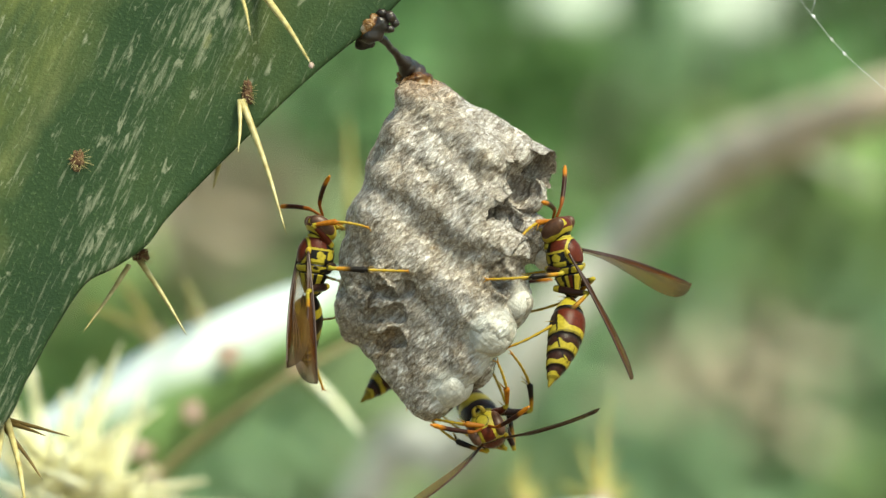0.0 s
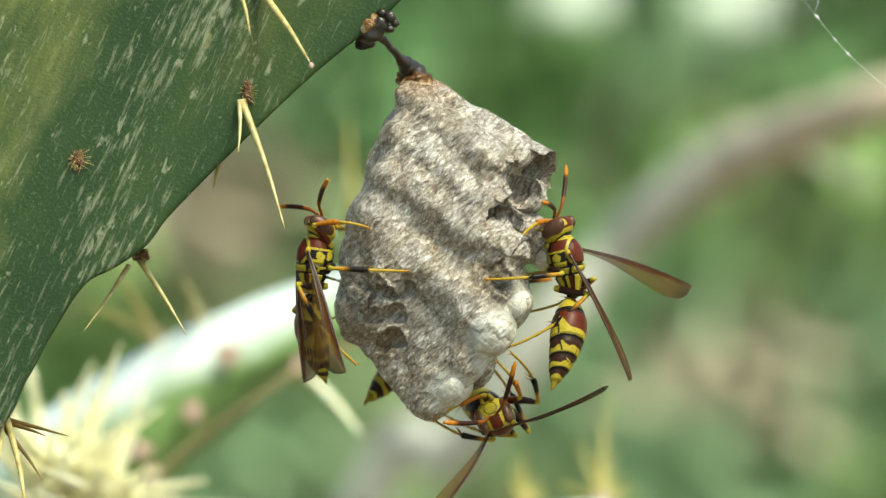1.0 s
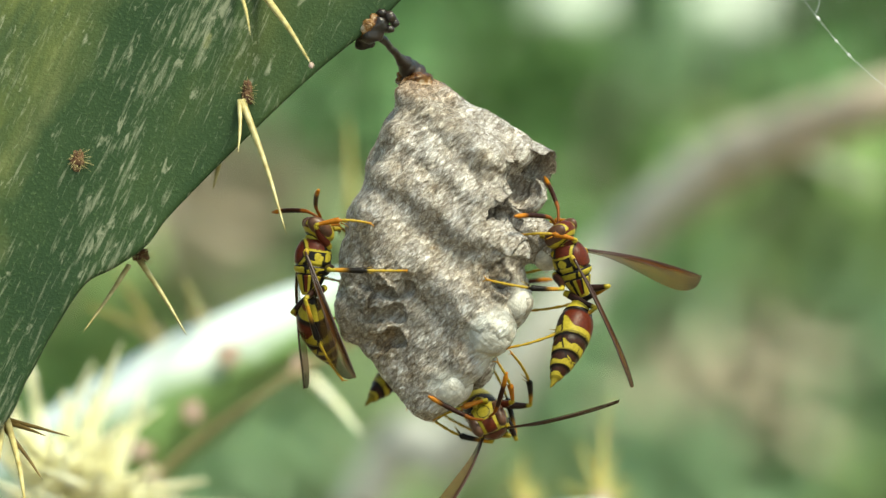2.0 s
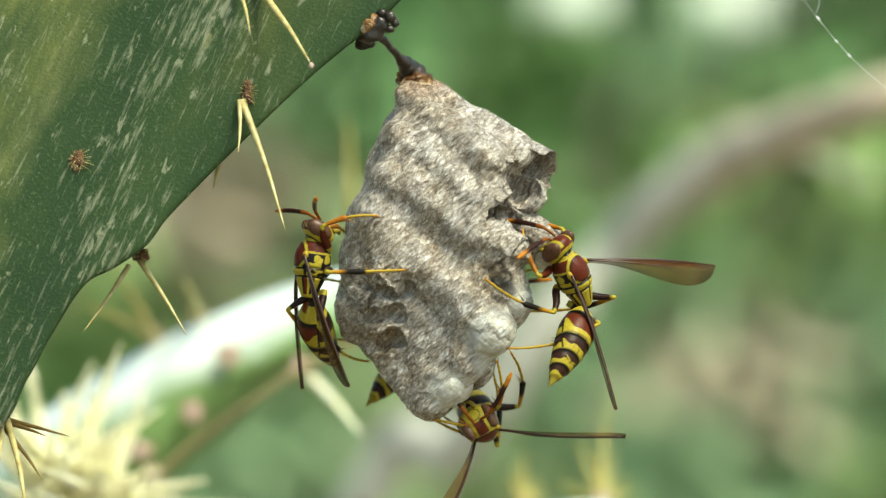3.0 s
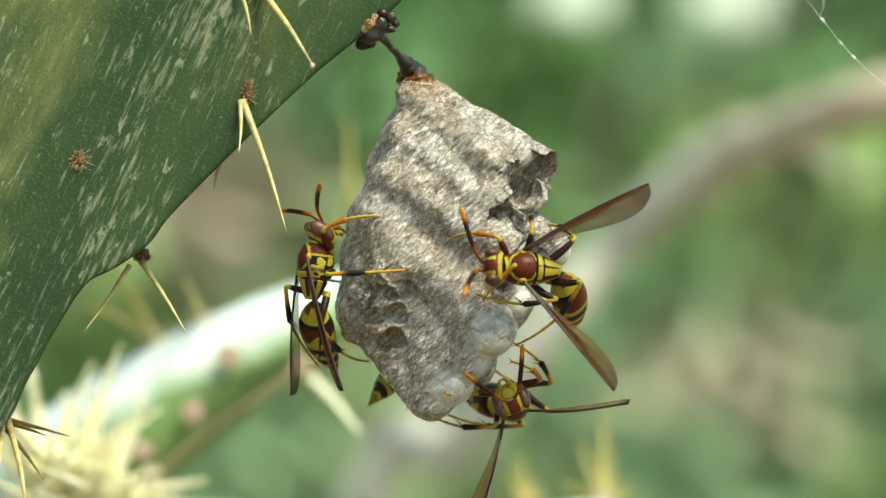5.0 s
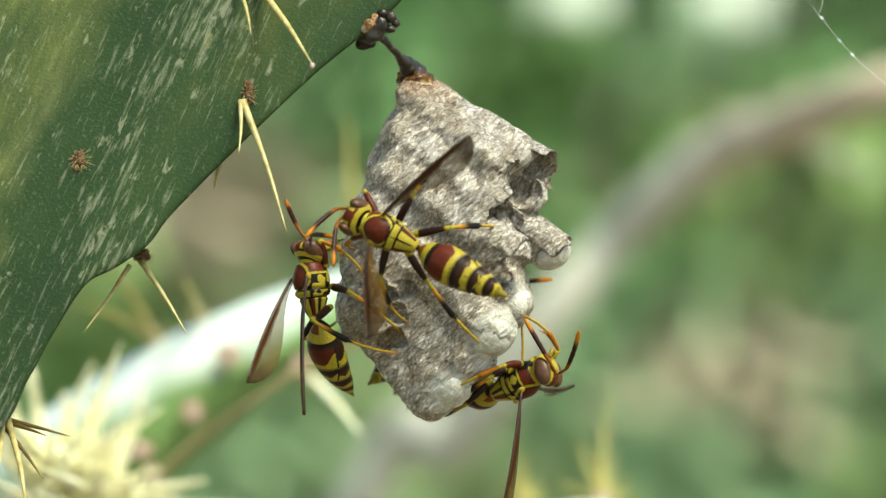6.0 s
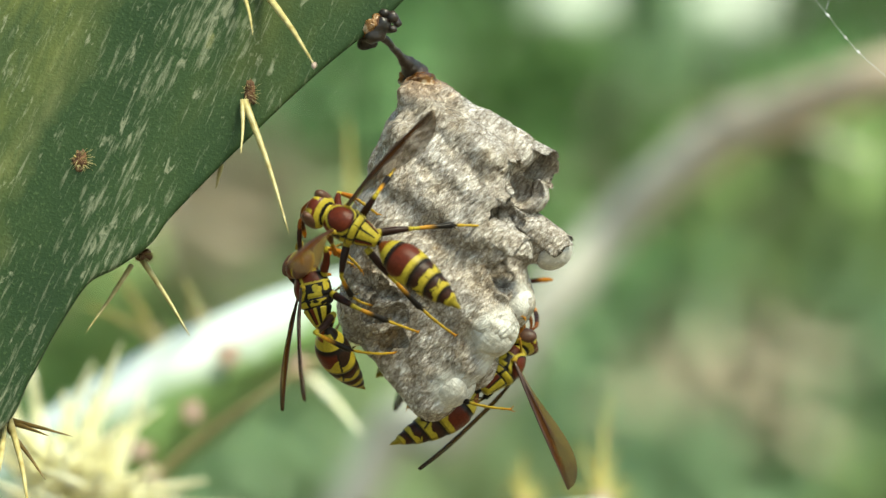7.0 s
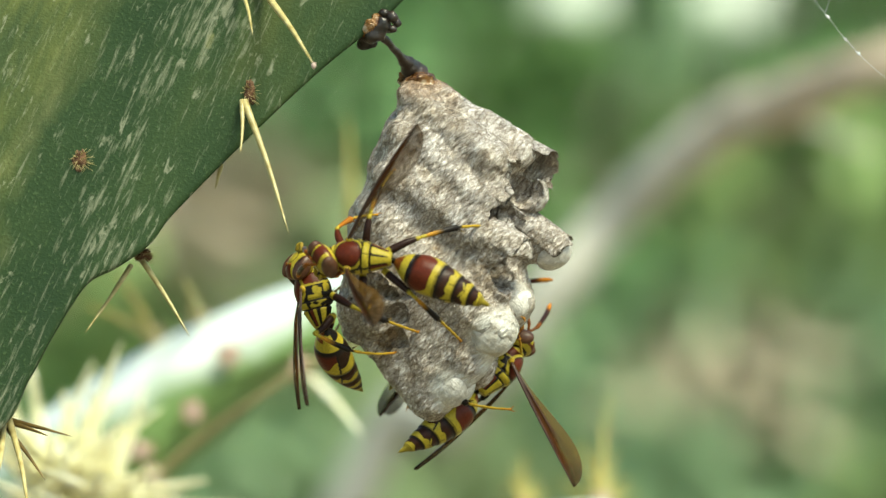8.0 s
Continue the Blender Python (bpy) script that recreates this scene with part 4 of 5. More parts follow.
def leg_meshes(long, shin, hind):
    femur = tube(spline([(0, 0, 0), (long * 0.2 * S, 0, 0), (long * 0.6 * S, 0, 3 * S), (long * S, 0, 0)], 16), lambda f: (5.8 - 2.2 * f + 2.4 * math.sin(math.pi * f)) * S, 12)
    bend = shin * 0.09
    path = spline([(0, 0, 0), (shin * 0.22 * S, 0, bend * 0.6 * S), (shin * 0.46 * S, 0, bend * S), (shin * 0.75 * S, 0, bend * 0.7 * S), (shin * S, 0, 0)], 44)
    def thick(f):
        if f < 0.46:
            return (3.2 + 2.8 * (f / 0.46) ** 1.4) * S
        g = (f - 0.46) / 0.54
        return (2.4 - 0.6 * g + 0.8 * (0.5 + 0.5 * math.cos(g * 2 * math.pi * 5)) ** 2) * S
    lower = tube(path, thick, 10)
    for y in (-1, 1):
        a = Vector((shin * 0.45, y * 3, bend - 3)) * S
        tube([a, a + Vector((14, y * 3, -8)) * S], lambda f: 1.5 * (1 - 0.8 * f) * S, 5, lower)
    for y in (-1, 1):
        a = Vector((shin * 0.99, 0, 0)) * S
        tube([a, a + Vector((4, y * 4, -1)) * S, a + Vector((6, y * 6, -5)) * S], lambda f: 1.3 * (1 - 0.7 * f) * S, 5, lower)
    return femur, lower


def feeler_mesh():
    path = spline([(0, 0, 0), (18 * S, 0, 9 * S), (32 * S, 0, 11 * S), (70 * S, 0, 8 * S), (FEELER_LONG * S, 0, 0)], 40)
    return tube(path, lambda f: (2.6 if f < 0.3 else 2.9 + 1.5 * math.sin((f - 0.3) / 0.7 * math.pi * 0.75) + 0.3 * math.cos(f * 75)) * S * (1 if f < 0.97 else 0.6), 10)


def feeler_marks(co):
    f = co.x / FEELER_LONG
    if f < 0.33:
        return blend(RED, ORANGE, 0.3)
    return blend(blend(BLACK, RED, 0.25), ORANGE, smoothly(0.72, 0.86, f))


def make_wasp(label):
    wasp = new("paper_wasp")
    tagged(wasp, label, "wasp", "wasps on the nest")
    paint(part("thorax", lathe(thorax_profile, 130, 110), CHITIN, wasp), thorax_marks)
    paint(part("gaster", lathe(gaster_profile, 190, 120, lambda f: -40 * f * f + 3 * math.sin(math.pi * f)), CHITIN, wasp, "banded yellow, red-brown and black gaster"), gaster_marks)
    head = part("head", egg(20, 31, 30, 60, lambda c: Vector((c.x + 15 - 0.004 * c.y * c.y, c.y, c.z - 3))), CHITIN, wasp)
    paint(head, head_marks)
    for y in (-1, 1):
        bm = egg(15, 11.5, 25)
        bmesh.ops.translate(bm, verts=bm.verts, vec=Vector((17, y * 22.5, 2)) * S)
        part("eye", bm, EYE_BROWN, head, "dark red-brown compound eye")
        bm = tube(spline([Vector((30, y * 9, -22)) * S, Vector((36, y * 7, -30)) * S, Vector((34, y * 1, -36)) * S], 8), lambda f: (5 - 3 * f) * S, 8)
        paint(part("mandible", bm, CHITIN, head), lambda co: blend(YELLOW, RED, 0.4))
    for y in (-1, 1):
        bm = egg(7, 5, 5, 12)
        bmesh.ops.translate(bm, verts=bm.verts, vec=Vector((15, y * 25, 19)) * S)
        paint(part("tegula", bm, CHITIN, wasp), lambda co: blend(YELLOW, ORANGE, 0.2))
    for side in "LR":
        feeler = part("antenna", feeler_mesh(), CHITIN, head)
        paint(feeler, feeler_marks)
        feeler["side"] = side
        sign = -1 if side == "L" else 1
        wing = part("wing", wing_mesh(sign), WING, wasp, "smoky amber-brown folded wing")
        paint(wing, wing_marks(sign))
        wing["side"] = side
        for v in VEINS:
            part("vein", vein_mesh(sign, *v), VEIN, wing)
    for side, (hip, long, shin) in LEGS.items():
        hind = side[1] == "H" or side[1] == "M"
        femur, lower = leg_meshes(long, shin, hind)
        leg = part("leg", femur, CHITIN, wasp)
        paint(leg, femur_marks(long, hind))
        leg["side"] = side
        tibia = part("tibia", lower, CHITIN, leg)
        paint(tibia, tibia_marks(shin, hind))
    return wasp


# ---- how the wasps move ----
def basis(x, z, origin):
    """A pose with its x along x and its z towards z."""
    x = x.normalized()
    y = z.cross(x)
    y = y.normalized() if y.length > 1e-9 else x.orthogonal().normalized()
    z = x.cross(y)
    m = Matrix((x, y, z)).transposed().to_4x4()
    m.translation = origin
    return m


def reach(foot, x, y, long, side):
    """The point of the sight line through plan point (x, y) that lies long units from foot: side -1 the near one, 1 the far one."""
    way = (at(x, y) - EYE).normalized()
    mid = (foot - EYE).dot(way)
    off = (EYE + way * mid - foot).length
    half = math.sqrt(max(0.0, (long * S) ** 2 - off * off))
    return EYE + way * (mid + side * half)


def body_pose(c, f, u):
    return basis(Vector(f), Vector(u), at(*c))


def eased(rows, t):
    """Rows of (time, vector), smoothly at t."""
    if t <= rows[0][0]:
        return rows[0][1]
    if t >= rows[-1][0]:
        return rows[-1][1]
    i = next(k for k in range(len(rows) - 1) if t <= rows[k + 1][0])
    def slope(k):
        if k in (0, len(rows) - 1):
            return Vector((0, 0, 0))
        h0, h1 = rows[k][0] - rows[k - 1][0], rows[k + 1][0] - rows[k][0]
        a, b = (rows[k][1] - rows[k - 1][1]) / h0, (rows[k + 1][1] - rows[k][1]) / h1
        return Vector([0 if p * q <= 0 else 2 * p * q / (p + q) for p, q in zip(a, b)])
    (t0, a), (t1, b) = rows[i], rows[i + 1]
    h, g = t1 - t0, (t - t0) / (t1 - t0)
    return a * (1 + 2 * g) * (1 - g) ** 2 + slope(i) * h * g * (1 - g) ** 2 + b * g * g * (3 - 2 * g) + slope(i + 1) * h * g * g * (g - 1)


REST = {"LF": (75, 60, -55), "LM": (5, 95, -60), "LH": (-95, 85, -60), "RF": (75, -60, -55), "RM": (5, -95, -60), "RH": (-95, -85, -60)}


class Script:
    """What one wasp does: key() notes a moment; play() keys the wasp and its parts."""

    def __init__(self, wasp):
        self.wasp, self.tracks = wasp, {}

    def put(self, name, t, v):
        self.tracks.setdefault(name, []).append((t, Vector(v)))

    def key(self, t, c, f, u, g=None, wl=None, wr=None, al=None, ar=None, hf=None, hu=None, feet=None, flat=0.05, flat_l=None):
        """c: thorax place; f, u: where it heads and where its back faces (right, away, up); g, wl, wr, al, ar: tips of gaster,
        wings and antennae as plan x, y and near or far; hf, hu: the head's own heading and top; feet: places of feet; flat: how far the wings' flat sides turn outwards."""
        m = body_pose(c, f, u)
        self.put("c", t, m.translation), self.put("f", t, Vector(f).normalized()), self.put("u", t, Vector(u).normalized())
        ahead, top = Vector(f).normalized(), Vector(u).normalized()
        hf, hu = Vector(hf or ahead - 0.55 * top).normalized(), Vector(hu or top + 0.55 * ahead).normalized()
        hm = basis(hf, hu, m @ (NECK * S))
        self.put("hf", t, hf), self.put("hu", t, hu)
        self.put("n", t, (-flat, flat if flat_l is None else flat_l, 0))
        if g:
            self.put("g", t, (reach(m @ (WAIST * S), *g[:2], GASTER_LONG, g[2]) - m @ (WAIST * S)) / S)
        for name, w in (("L", wl), ("R", wr)):
            if w:
                foot = m @ (WING_FOOT[name] * S)
                self.put("w" + name, t, (reach(foot, *w[:2], WING_LONG, w[2]) - foot) / S)
        for name, w, y in (("L", al, 7), ("R", ar, -7)):
            foot = hm @ (Vector((34, y, 8)) * S)
            tip = reach(foot, *w[:2], FEELER_LONG, w[2]) if w else hm @ (Vector((105, y * 9, 45)) * S)
            self.put("a" + name, t, (tip - foot) / S)
        for name in LEGS:
            p = (feet or {}).get(name)
            if p and len(p) == 2:
                p = (*p, depth_on(COMB[0], *p, COMB[1]))
            self.put(name, t, at(*p) if p else m @ (Vector(REST[name]) * S))

    def play(self):
        times = sorted({round(0.1 * i, 3) for i in range(81)} | {r[0] for r in self.tracks["c"]})
        times = [t for i, t in enumerate(times) if i == 0 or t - times[i - 1] > 0.05]
        rows = {}
        for t in times:
            v = {k: eased(r, t) for k, r in self.tracks.items()}
            m = basis(v["f"], v["u"], v["c"])
            inv = m.inverted()
            rows.setdefault(self.wasp, []).append((t, m))
            hm = basis(v["hf"], v["hu"], m @ (NECK * S))
            turn = inv.to_3x3()
            for ob in self.wasp.children:
                kind, side = ob.name.split(".")[0], ob.get("side", "")
                if kind == "head":
                    rows.setdefault(ob, []).append((t, inv @ hm))
                    for a in ob.children:
                        if a.name.startswith("antenna"):
                            d = hm.inverted().to_3x3() @ v["a" + a["side"]]
                            y = 7 if a["side"] == "L" else -7
                            rows.setdefault(a, []).append((t, basis(d, Vector((0.3, 0, 1)), Vector((34, y, 8)) * S)))
                elif kind == "gaster":
                    g = (turn @ v["g"]).normalized()
                    over = (Vector((0, 0, 1)) - g * g.z).normalized()
                    rows.setdefault(ob, []).append((t, basis(-g * GASTER_LONG - over * 40, over, WAIST * S)))
                elif kind == "wing":
                    rows.setdefault(ob, []).append((t, basis(turn @ v["w" + side], Vector((0, v["n"].y if side == "L" else v["n"].x, 1)), WING_FOOT[side] * S)))
                elif kind == "leg":
                    hip, long, shin = LEGS[side]
                    d = (inv @ v[side]) / S - hip
                    far = min(d.length, (long + shin) * 0.985)
                    way = d.normalized()
                    ahead, out, over = {"F": (0.8, 0.6, -0.1), "M": (-0.1, 1, 0.2), "H": (-0.75, 0.6, 0.45)}[side[1]]
                    pole = Vector((ahead, out if side[0] == "L" else -out, over))
                    pole = (pole - way * pole.dot(way)).normalized()
                    far = max(far, abs(shin - long) * 1.02)
                    cos1 = (long * long + far * far - shin * shin) / (2 * long * far)
                    up = way * cos1 + pole * math.sqrt(max(0, 1 - cos1 * cos1))
                    lm = basis(up, pole, hip * S)
                    knee = up * long
                    shin_way = way * far - knee
                    rows.setdefault(ob, []).append((t, lm))
                    rows.setdefault(ob.children[0], []).append((t, basis(lm.inverted().to_3x3() @ shin_way, lm.inverted().to_3x3() @ pole, Vector((long, 0, 0)) * S)))
        for ob, r in rows.items():
            walk(ob, r)


left_wasp = make_wasp("yellow and red-brown paper wasp clinging to the nest's flank")
roaming_wasp = make_wasp("yellow and red-brown paper wasp crawling over the nest with wings spread")
low_wasp = make_wasp("yellow and brown paper wasp hanging under the nest's tip")
hidden_wasp = make_wasp("paper wasp mostly hidden behind the nest")


def left_wasp_moves():
    w = Script(left_wasp)
    up, back = (0.12, 0.05, 1), (-0.96, -0.24, 0)
    feet = {"RF": (652, 403), "RM": (722, 480), "RH": (640, 540), "LF": (622, 420, 4), "LM": (612, 500, 6), "LH": (608, 560, 6)}
    loose = dict(feet, RH=(572, 690, -6))
    w.key(0.0, (557, 462, -4), up, back, (546, 650, 1), (508, 652, -1), (562, 680, -1), (494, 366, 1), (583, 312, -1), feet=loose, flat=1.6, flat_l=-1.4)
    w.key(0.5, (557, 462, -4), up, back, (556, 668, 1), (514, 656, -1), (568, 680, -1), (494, 366, 1), (584, 315, -1), feet=dict(feet, RH=(545, 720, -6)), flat=1.6, flat_l=-1.4)
    w.key(1.0, (556, 462, -4), up, back, (578, 678, 1), (538, 678, -1), (612, 660, -1), (494, 366, 1), (580, 318, -1), feet=dict(feet, RH=(630, 645, -6)), flat=1.6, flat_l=-1.4)
    w.key(1.5, (554, 463, -4), up, back, (592, 654, 1), (541, 690, 1), (632, 660, -1), (483, 376, 1), (570, 326, -1), feet=dict(feet, RH=(585, 690, -6)), flat=1.2, flat_l=-0.4)
    feet.update(RF=(668, 382), RM=(716, 478), RH=(650, 640, 2))
    w.key(2.8, (552, 468, -4), up, back, (600, 650, 1), (538, 688, 1), (622, 682, -1), (486, 374, 1), (558, 350, -1), feet=feet, flat=0.1)
    w.key(3.5, (552, 470, -4), up, back, (602, 666, 1), (532, 690, 1), (611, 690, -1), (494, 373, 1), (568, 352, -1), feet=dict(feet, LH=(598, 775, 0)), flat=0.1)
    w.key(4.0, (553, 470, -4), up, back, (600, 664, 1), (533, 693, 1), (609, 694, -1), (494, 373, 1), (572, 355, -1), feet=dict(feet, LH=(598, 775, 0)), flat=0.1)
    w.key(4.6, (555, 471, -4), up, back, (598, 650, 1), (537, 693, 1), (612, 692, -1), (494, 374, 1), (574, 356, -1), feet=dict(feet, LH=(545, 705, 0)), flat=0.1)
    w.key(5.8, (561, 478, -4), (0.02, 0.05, 1), back, (600, 684, 1), (452, 680, -1), (573, 698, -1), (500, 362, 1), (545, 330, 1), feet=feet, flat=-0.55, flat_l=-1.0)
    feet.update(RF=(640, 480), RM=(712, 590), RH=(700, 625))
    w.key(6.0, (552, 505, -5), (-0.12, 0.05, 1), (-0.86, -0.5, 0), (626, 700, 1), (436, 678, -1), (540, 735, -1), (506, 355, 1), (590, 420, -1), feet=feet, flat=-0.55, flat_l=-1.0)
    w.key(6.2, (552, 525, -6), (-0.2, 0.05, 1), (-0.95, -0.25, -0.1), (632, 698, 1), (432, 690, -1), (522, 730, -1), feet=feet, flat=-0.55, flat_l=-1.0)
    w.key(6.5, (553, 523, -6), (-0.25, 0.05, 1), (-0.97, -0.12, -0.2), (640, 692, 1), (480, 737, -1), (521, 714, -1), al=(548, 520, 1), ar=(585, 486, 1), hf=(-0.62, -0.35, 0.5), hu=(-0.7, -0.3, -0.35), feet=feet, flat=0.1)
    feet.update(RM=(740, 588), RH=(698, 625))
    w.key(7.0, (556, 522, -6), (-0.25, 0.05, 1), (-0.97, -0.12, -0.2), (646, 688, 1), (502, 728, -1), (541, 705, -1), al=(548, 520, 1), ar=(585, 486, 1), hf=(-0.62, -0.35, 0.5), hu=(-0.7, -0.3, -0.35), feet=feet, flat=0.1)
    w.key(7.5, (556, 524, -6), (-0.25, 0.05, 1), (-0.97, -0.12, -0.2), (645, 690, 1), (521, 725, -1), (545, 708, -1), al=(548, 520, 1), ar=(585, 486, 1), hf=(-0.62, -0.35, 0.5), hu=(-0.7, -0.3, -0.35), feet=feet, flat=0.1)
    w.key(8.0, (556, 524, -6), (-0.25, 0.05, 1), (-0.97, -0.12, -0.2), (642, 692, 1), (532, 725, -1), (546, 714, -1), al=(548, 520, 1), ar=(585, 486, 1), hf=(-0.62, -0.35, 0.5), hu=(-0.7, -0.3, -0.35), feet=feet, flat=0.1)
    w.play()


def roaming_wasp_moves():
    w = Script(roaming_wasp)
    feet = {"LF": (922, 420, -6), "LM": (860, 495, -8), "LH": (895, 617, -6), "RF": (955, 405, 2), "RM": (900, 490, 2), "RH": (930, 551, 2)}
    back = (0.88, -0.46, 0.1)
    w.key(0.0, (1001, 464, -3), (-0.2, 0, 1), back, (970, 685, -1), (1126, 692, -1), (1222, 502, 1), (960, 358, -1), (1000, 294, 1), feet=feet, flat_l=-0.22)
    w.key(1.0, (1002, 464, -3), (-0.2, 0, 1), back, (976, 690, -1), (1122, 692, -1), (1222, 505, 1), (960, 358, -1), (1002, 294, 1), feet=feet, flat_l=-0.22)
    w.key(1.5, (999, 463, -3), (-0.24, 0, 1), back, (978, 685, -1), (1130, 682, -1), (1223, 494, 1), (900, 350, -1), (955, 306, 1), feet=feet, flat_l=-0.22)
    feet.update(LF=(925, 408, -4), RF=(910, 410, 0))
    w.key(2.8, (1042, 488, -4), (-0.42, -0.35, 0.85), (0.75, -0.65, 0.1), (966, 680, -1), (1120, 772, -1), (1275, 485, 1), (950, 460, -1), (985, 336, 1), feet=feet, flat_l=-1.0)
    w.key(3.0, (1014, 490, -4), (-0.4, -0.3, 0.85), (0.72, -0.68, 0.1), (972, 683, -1), (1105, 775, -1), (1265, 470, 1), (915, 458, -1), (888, 390, 1), feet=feet, flat_l=-1.2)
    feet.update(LF=(950, 540, -4), LM=(860, 495, -8), LH=(900, 640, -6))
    w.key(3.5, (982, 442, -6), (-0.62, -0.5, 0.6), (0.5, -0.82, 0.2), (1005, 652, -1), (1094, 690, -1), (1250, 388, 1), (808, 394, -1), (846, 340, 1), feet=feet, flat_l=-1.3)
    w.key(4.0, (988, 445, -6), (-0.62, -0.5, 0.6), (0.5, -0.82, 0.2), (1016, 634, -1), (1120, 696, -1), (1246, 380, 1), (882, 415, -1), (926, 296, 1), feet=feet, flat_l=-1.3)
    feet.update(RF=(838, 420, -6), RM=(945, 385, 0), LF=(895, 530, -8), LH=(905, 625, -6), RH=(930, 392, 2))
    w.key(4.6, (966, 476, -8), (-0.88, -0.4, 0.05), (0.38, -0.88, 0.2), (1020, 592, 1), (1140, 720, -1), (1218, 324, 1), (885, 536, -1), (846, 378, -1), feet=feet, flat_l=-1.2)
    feet.update(LF=(745, 530, -10), LM=(770, 600, -11), RF=(720, 420, -9), RM=(855, 385, -6), RH=(930, 420, -4), LH=(930, 590, -5))
    w.key(5.8, (806, 474, -13), (-1, 0.05, 0.06), (0, -1, 0.1), (968, 556, 1), (935, 690, -1), (1020, 288, -1), (626, 462, -1), (715, 366, 1), feet=feet, flat=0.3)
    feet.update(LH=(868, 625), RH=(882, 402), RM=(765, 300), LM=(720, 570), LF=(625, 440), RF=(668, 380))
    w.key(6.0, (684, 412, -13), (-0.86, 0.1, 0.42), (-0.05, -0.98, -0.1), (898, 525, -1), (652, 600, -1), (832, 238, -1), (590, 470, -1), (540, 420, -1), feet=feet, flat=0.3)
    w.key(6.2, (638, 402, -13), (-0.86, 0.12, 0.4), (0, -0.98, 0.15), (852, 532, -1), (545, 500, -1), (765, 184, -1), (540, 470, 1), (540, 380, 1), feet=dict(feet, RM=(762, 320)), flat=0.3)
    feet.update(RM=(698, 300), LM=(655, 540), LF=(625, 470))
    w.key(6.5, (610, 394, -13), (-0.84, 0.14, 0.45), (0.05, -0.98, 0.2), (806, 542, -1), (500, 446, -1), (777, 180, -1), (535, 470, 1), (530, 400, 1), feet=feet, flat=0.3)
    feet.update(LH=(816, 604))
    w.key(7.0, (617, 400, -13), (-0.84, 0.14, 0.45), (0.05, -0.98, 0.2), (814, 546, -1), (504, 472, -1), (766, 194, -1), (535, 470, 1), (540, 420, 1), feet=feet, flat=0.3)
    w.key(7.5, (612, 412, -13), (-0.95, 0.14, 0.24), (0.05, -0.98, 0.2), (818, 552, -1), (510, 500, -1), (752, 214, -1), (527, 470, 1), (540, 440, 1), hf=(-0.85, -0.15, -0.35), hu=(-0.3, -0.85, 0.35), feet=feet, flat=0.3)
    w.key(8.0, (634, 455, -13), (-0.99, 0.12, 0.06), (0.02, -0.98, 0.2), (866, 541, -1), (660, 580, -1), (738, 218, -1), (527, 490, 1), (540, 440, 1), hf=(-0.8, -0.2, -0.5), hu=(-0.45, -0.75, 0.35), feet=feet, flat=0.3)
    w.play()


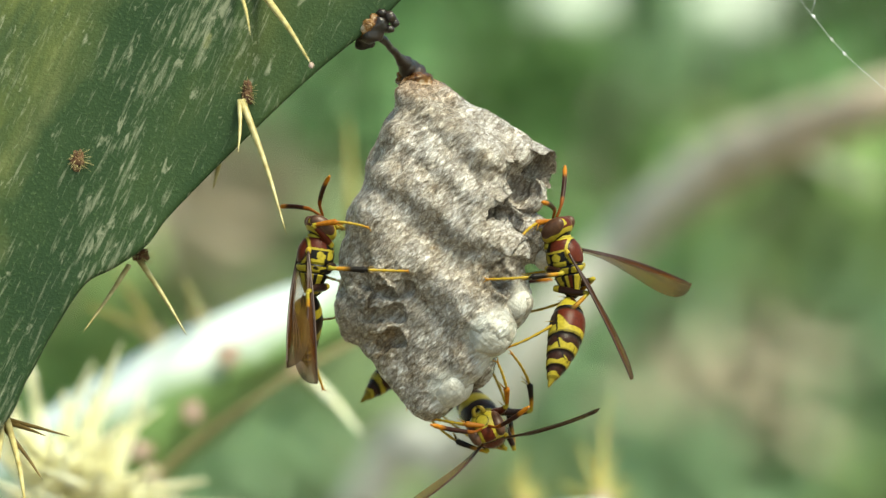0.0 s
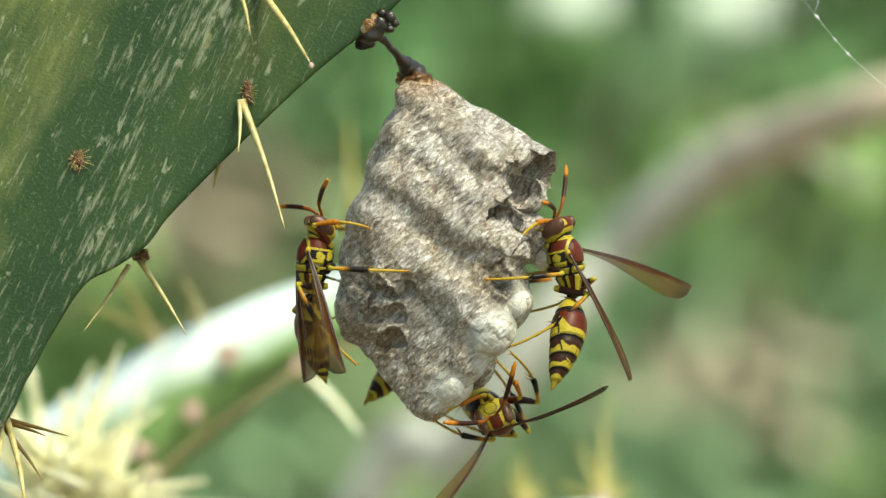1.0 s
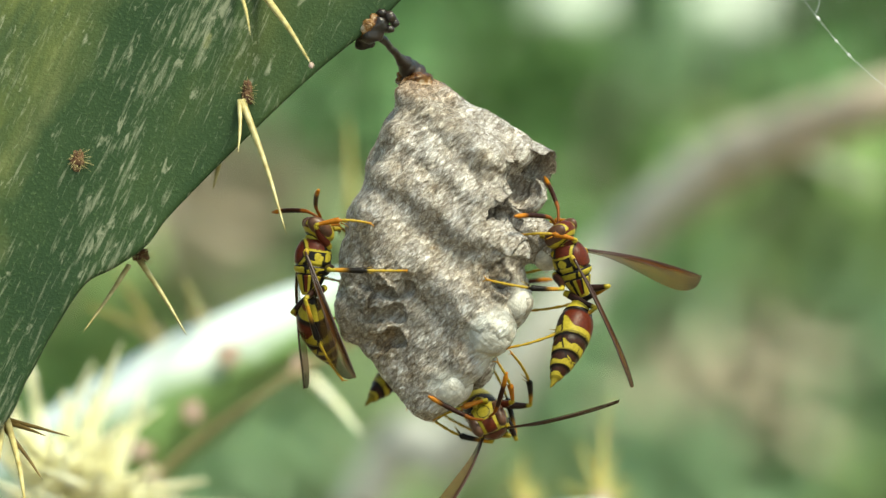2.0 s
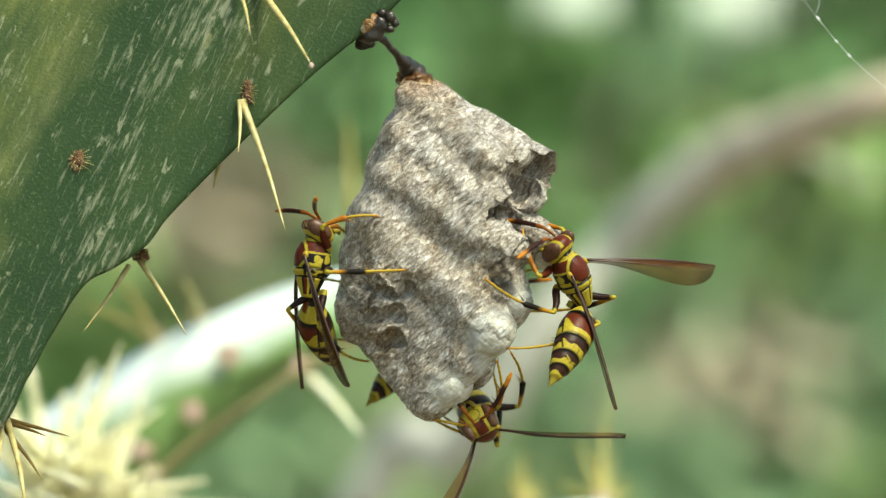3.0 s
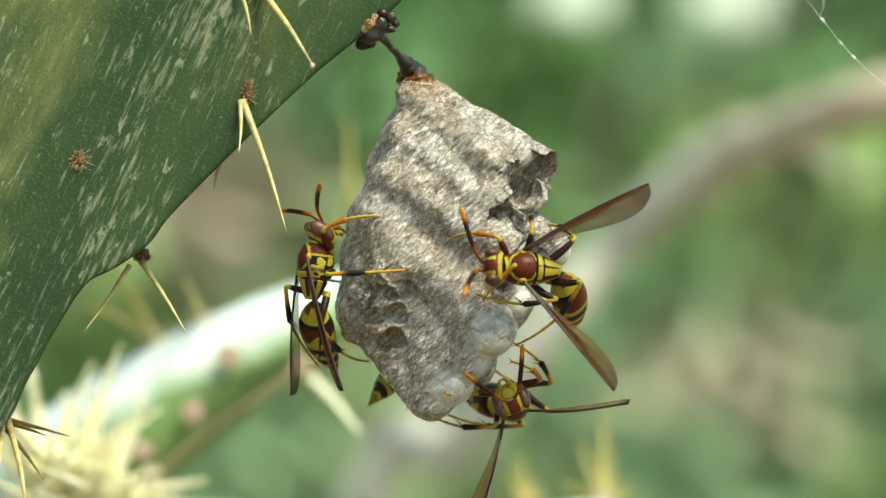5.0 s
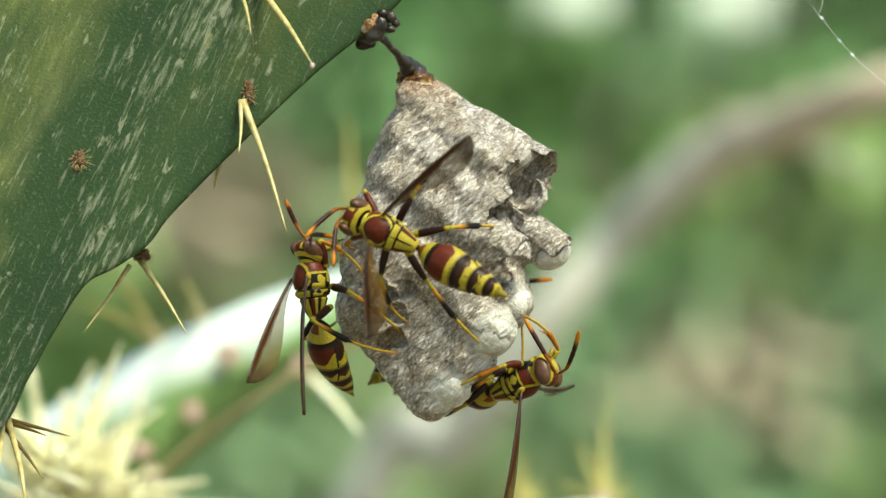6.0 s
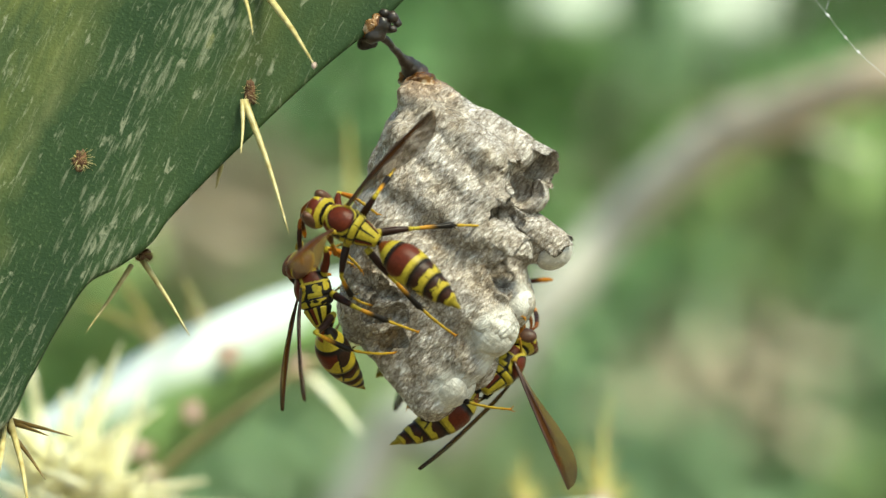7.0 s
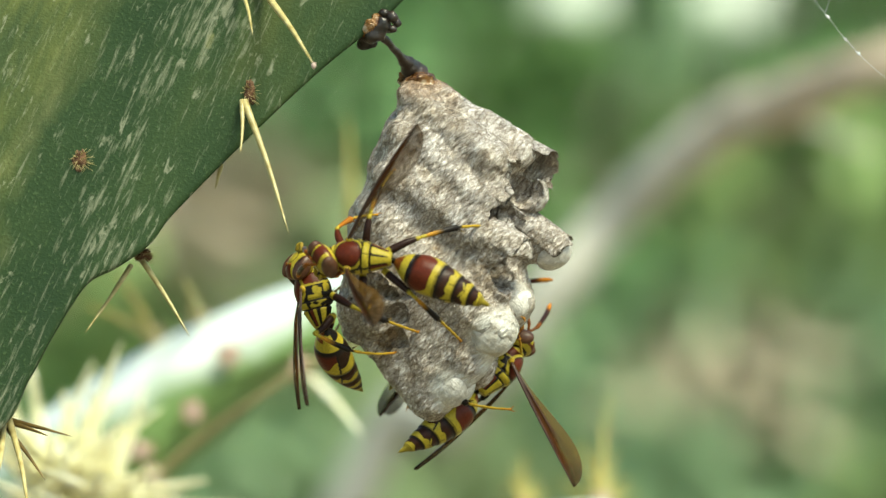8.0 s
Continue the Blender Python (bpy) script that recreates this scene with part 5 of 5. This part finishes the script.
def low_wasp_moves():
    w = Script(low_wasp)
    feet = {"LF": (768, 742, -3), "LM": (750, 730, 3), "RF": (880, 640, -6), "RM": (905, 625, -3), "LH": (770, 725, 8), "RH": (860, 650, 4)}
    f, u = (-0.15, -0.97, 0.1), (0.32, -0.1, -0.95)
    hf, hu = (-0.22, -0.85, 0.42), (0.36, -0.42, -0.83)
    w.key(0.0, (868, 762, 1), f, u, (806, 668, 1), (742, 890, -1), (1052, 726, -1), (762, 752, -1), (936, 720, -1), hf, hu, feet, flat=0.1)
    w.key(0.5, (888, 742, 1), f, u, (806, 668, 1), (768, 910, -1), (1054, 696, -1), (815, 706, -1), (938, 632, -1), hf, hu, feet, flat=0.1)
    w.key(1.0, (882, 740, 1), f, u, (806, 668, 1), (776, 910, -1), (1068, 685, -1), (785, 748, -1), (912, 640, -1), hf, hu, feet, flat=0.1)
    w.key(1.5, (880, 742, 1), f, u, (806, 668, 1), (776, 910, -1), (1073, 686, -1), (768, 732, -1), (905, 660, -1), hf, hu, feet, flat=0.1)
    w.key(2.8, (853, 752, 1), f, (0.45, -0.1, -0.9), (806, 668, 1), (790, 930, -1), (1108, 768, -1), (758, 658, -1), (890, 655, -1), hf, (0.48, -0.42, -0.75), feet, flat=0.1)
    w.key(3.0, (853, 752, 1), f, (0.45, -0.1, -0.9), (806, 668, 1), (785, 930, -1), (1106, 772, -1), (768, 655, -1), (905, 660, -1), hf, (0.48, -0.42, -0.75), feet, flat=0.1)
    feet.update(RF=(905, 640, -6), RM=(905, 605, -3), LF=(772, 698, -8))
    w.key(3.5, (908, 722, 1), f, u, (806, 668, 1), (820, 950, -1), (1094, 730, -1), (862, 640, -1), (880, 640, -1), hf, hu, feet, flat=0.1)
    w.key(4.0, (906, 720, 1), f, u, (806, 668, 1), (825, 950, -1), (1104, 720, -1), (830, 702, -1), (958, 645, -1), hf, hu, feet, flat=0.1)
    w.key(4.6, (903, 718, 1), f, u, (806, 668, 1), (835, 950, -1), (1110, 716, -1), (800, 684, -1), (905, 612, -1), hf, hu, feet, flat=0.1)
    w.key(5.8, (917, 700, 0), (0.45, -0.8, 0.25), (0.35, -0.1, -0.92), (806, 668, 1), (856, 940, -1), (1085, 700, -1), (925, 600, -1), (1004, 606, -1), (0.35, -0.8, 0.3), (0.45, -0.35, -0.75), feet, flat=0.1)
    feet.update(LF=(800, 690, -5), LM=(790, 720, 0), RF=(930, 560, -4), RM=(920, 600, 0))
    w.key(6.0, (918, 676, -2), (0.72, -0.5, 0.38), (0.35, -0.15, -0.92), (806, 668, 1), (880, 940, -1), (1016, 680, 1), (924, 556, -1), (1025, 586, -1), (0.8, -0.4, 0.3), (0.45, -0.35, -0.7), feet, flat=0.1)
    feet.update(LF=(770, 688, -8), LH=(905, 725, -8), RH=(780, 735, 4))
    w.key(6.2, (910, 676, -3), (0.74, -0.25, 0.58), (0.5, -0.35, -0.72), (650, 735, -1), (892, 930, -1), (830, 780, 1), (985, 600, -1), (960, 510, -1), (0.6, -0.1, 0.8), (0.7, -0.4, -0.5), feet, flat=0.6)
    w.key(6.5, (903, 674, -3), (0.76, -0.02, 0.6), (0.55, -0.42, -0.7), (628, 755, -1), (926, 930, -1), (745, 810, 1), (965, 530, -1), (905, 505, -1), (0.5, 0.1, 0.85), (0.8, -0.35, -0.4), feet, flat=0.6)
    w.key(7.0, (890, 650, 2), (0.62, 0.3, 0.72), (0.72, -0.42, -0.5), (668, 800, -1), (1012, 884, -1), (722, 846, 1), (945, 545, 1), (905, 495, 1), (0.2, 0.5, 0.85), (0.85, -0.2, -0.2), feet, flat=0.6)
    w.key(7.5, (886, 652, 2), (0.62, 0.3, 0.72), (0.72, -0.42, -0.5), (704, 802, -1), (1032, 892, -1), (708, 852, 1), (980, 532, 1), (925, 490, 1), (0.2, 0.5, 0.85), (0.85, -0.2, -0.2), feet, flat=0.6)
    w.key(8.0, (885, 652, 2), (0.62, 0.3, 0.72), (0.72, -0.42, -0.5), (706, 800, -1), (1030, 892, -1), (708, 852, 1), (974, 538, 1), (905, 500, 1), (0.2, 0.5, 0.85), (0.85, -0.2, -0.2), feet, flat=0.6)
    w.play()


def hidden_wasp_moves():
    w = Script(hidden_wasp)
    f, u = (0.75, 0.1, 0.6), (-0.5, -0.6, 0.6)
    feet = {"LF": (790, 600, 5), "LM": (740, 620, 6), "RF": (800, 640, 6), "RM": (770, 690, 7), "RH": (722, 722, 5), "LH": (690, 640, 6)}
    for t, x, y, wx, wy in ((0.0, 640, 712, 700, 690), (1.0, 645, 716, 700, 690), (2.8, 649, 718, 700, 690), (4.6, 653, 718, 700, 690), (5.8, 652, 718, 700, 690),
                            (6.0, 652, 682, 700, 700), (6.5, 660, 655, 705, 715), (7.0, 666, 668, 700, 728), (7.5, 676, 688, 662, 734), (8.0, 690, 690, 660, 752)):
        w.key(t, (818, 566, 13), f, u, (x, y, -1), (wx + 20, wy - 20, 1), (wx, wy, 1), feet=feet)
    w.play()


def motions():
    for ob, gain in ((front_pad, 1.0), (nest, 0.9)):
        home = ob.location.copy()
        walk(ob, [(t, Matrix.Translation(home + v * gain)) for t, v in sway()])
    walk(branch, [(t, Matrix.Translation((0, 0, y * S * 1.9))) for t, y in
                  ((0, 0), (1, 0), (3, 3), (4, 6), (4.6, 7), (5.8, 16), (6.2, 23), (6.5, 29), (7, 40), (7.5, 51), (8, 58))])
    home = thread.location.copy()
    walk(thread, [(t, Matrix.Translation(home + Vector((x * S, 0, -y * S)))) for t, x, y in
                  ((0, 0, 0), (1, 6, 0), (1.5, 8, 2), (3, 8, 3), (3.5, 16, 4), (4, 14, 5), (4.5, 17, 6), (6, 14, 2), (6.5, 19, -2), (7, 25, -3), (7.5, 32, -2), (8, 25, 0))])
    left_wasp_moves()
    roaming_wasp_moves()
    low_wasp_moves()
    hidden_wasp_moves()


motions()
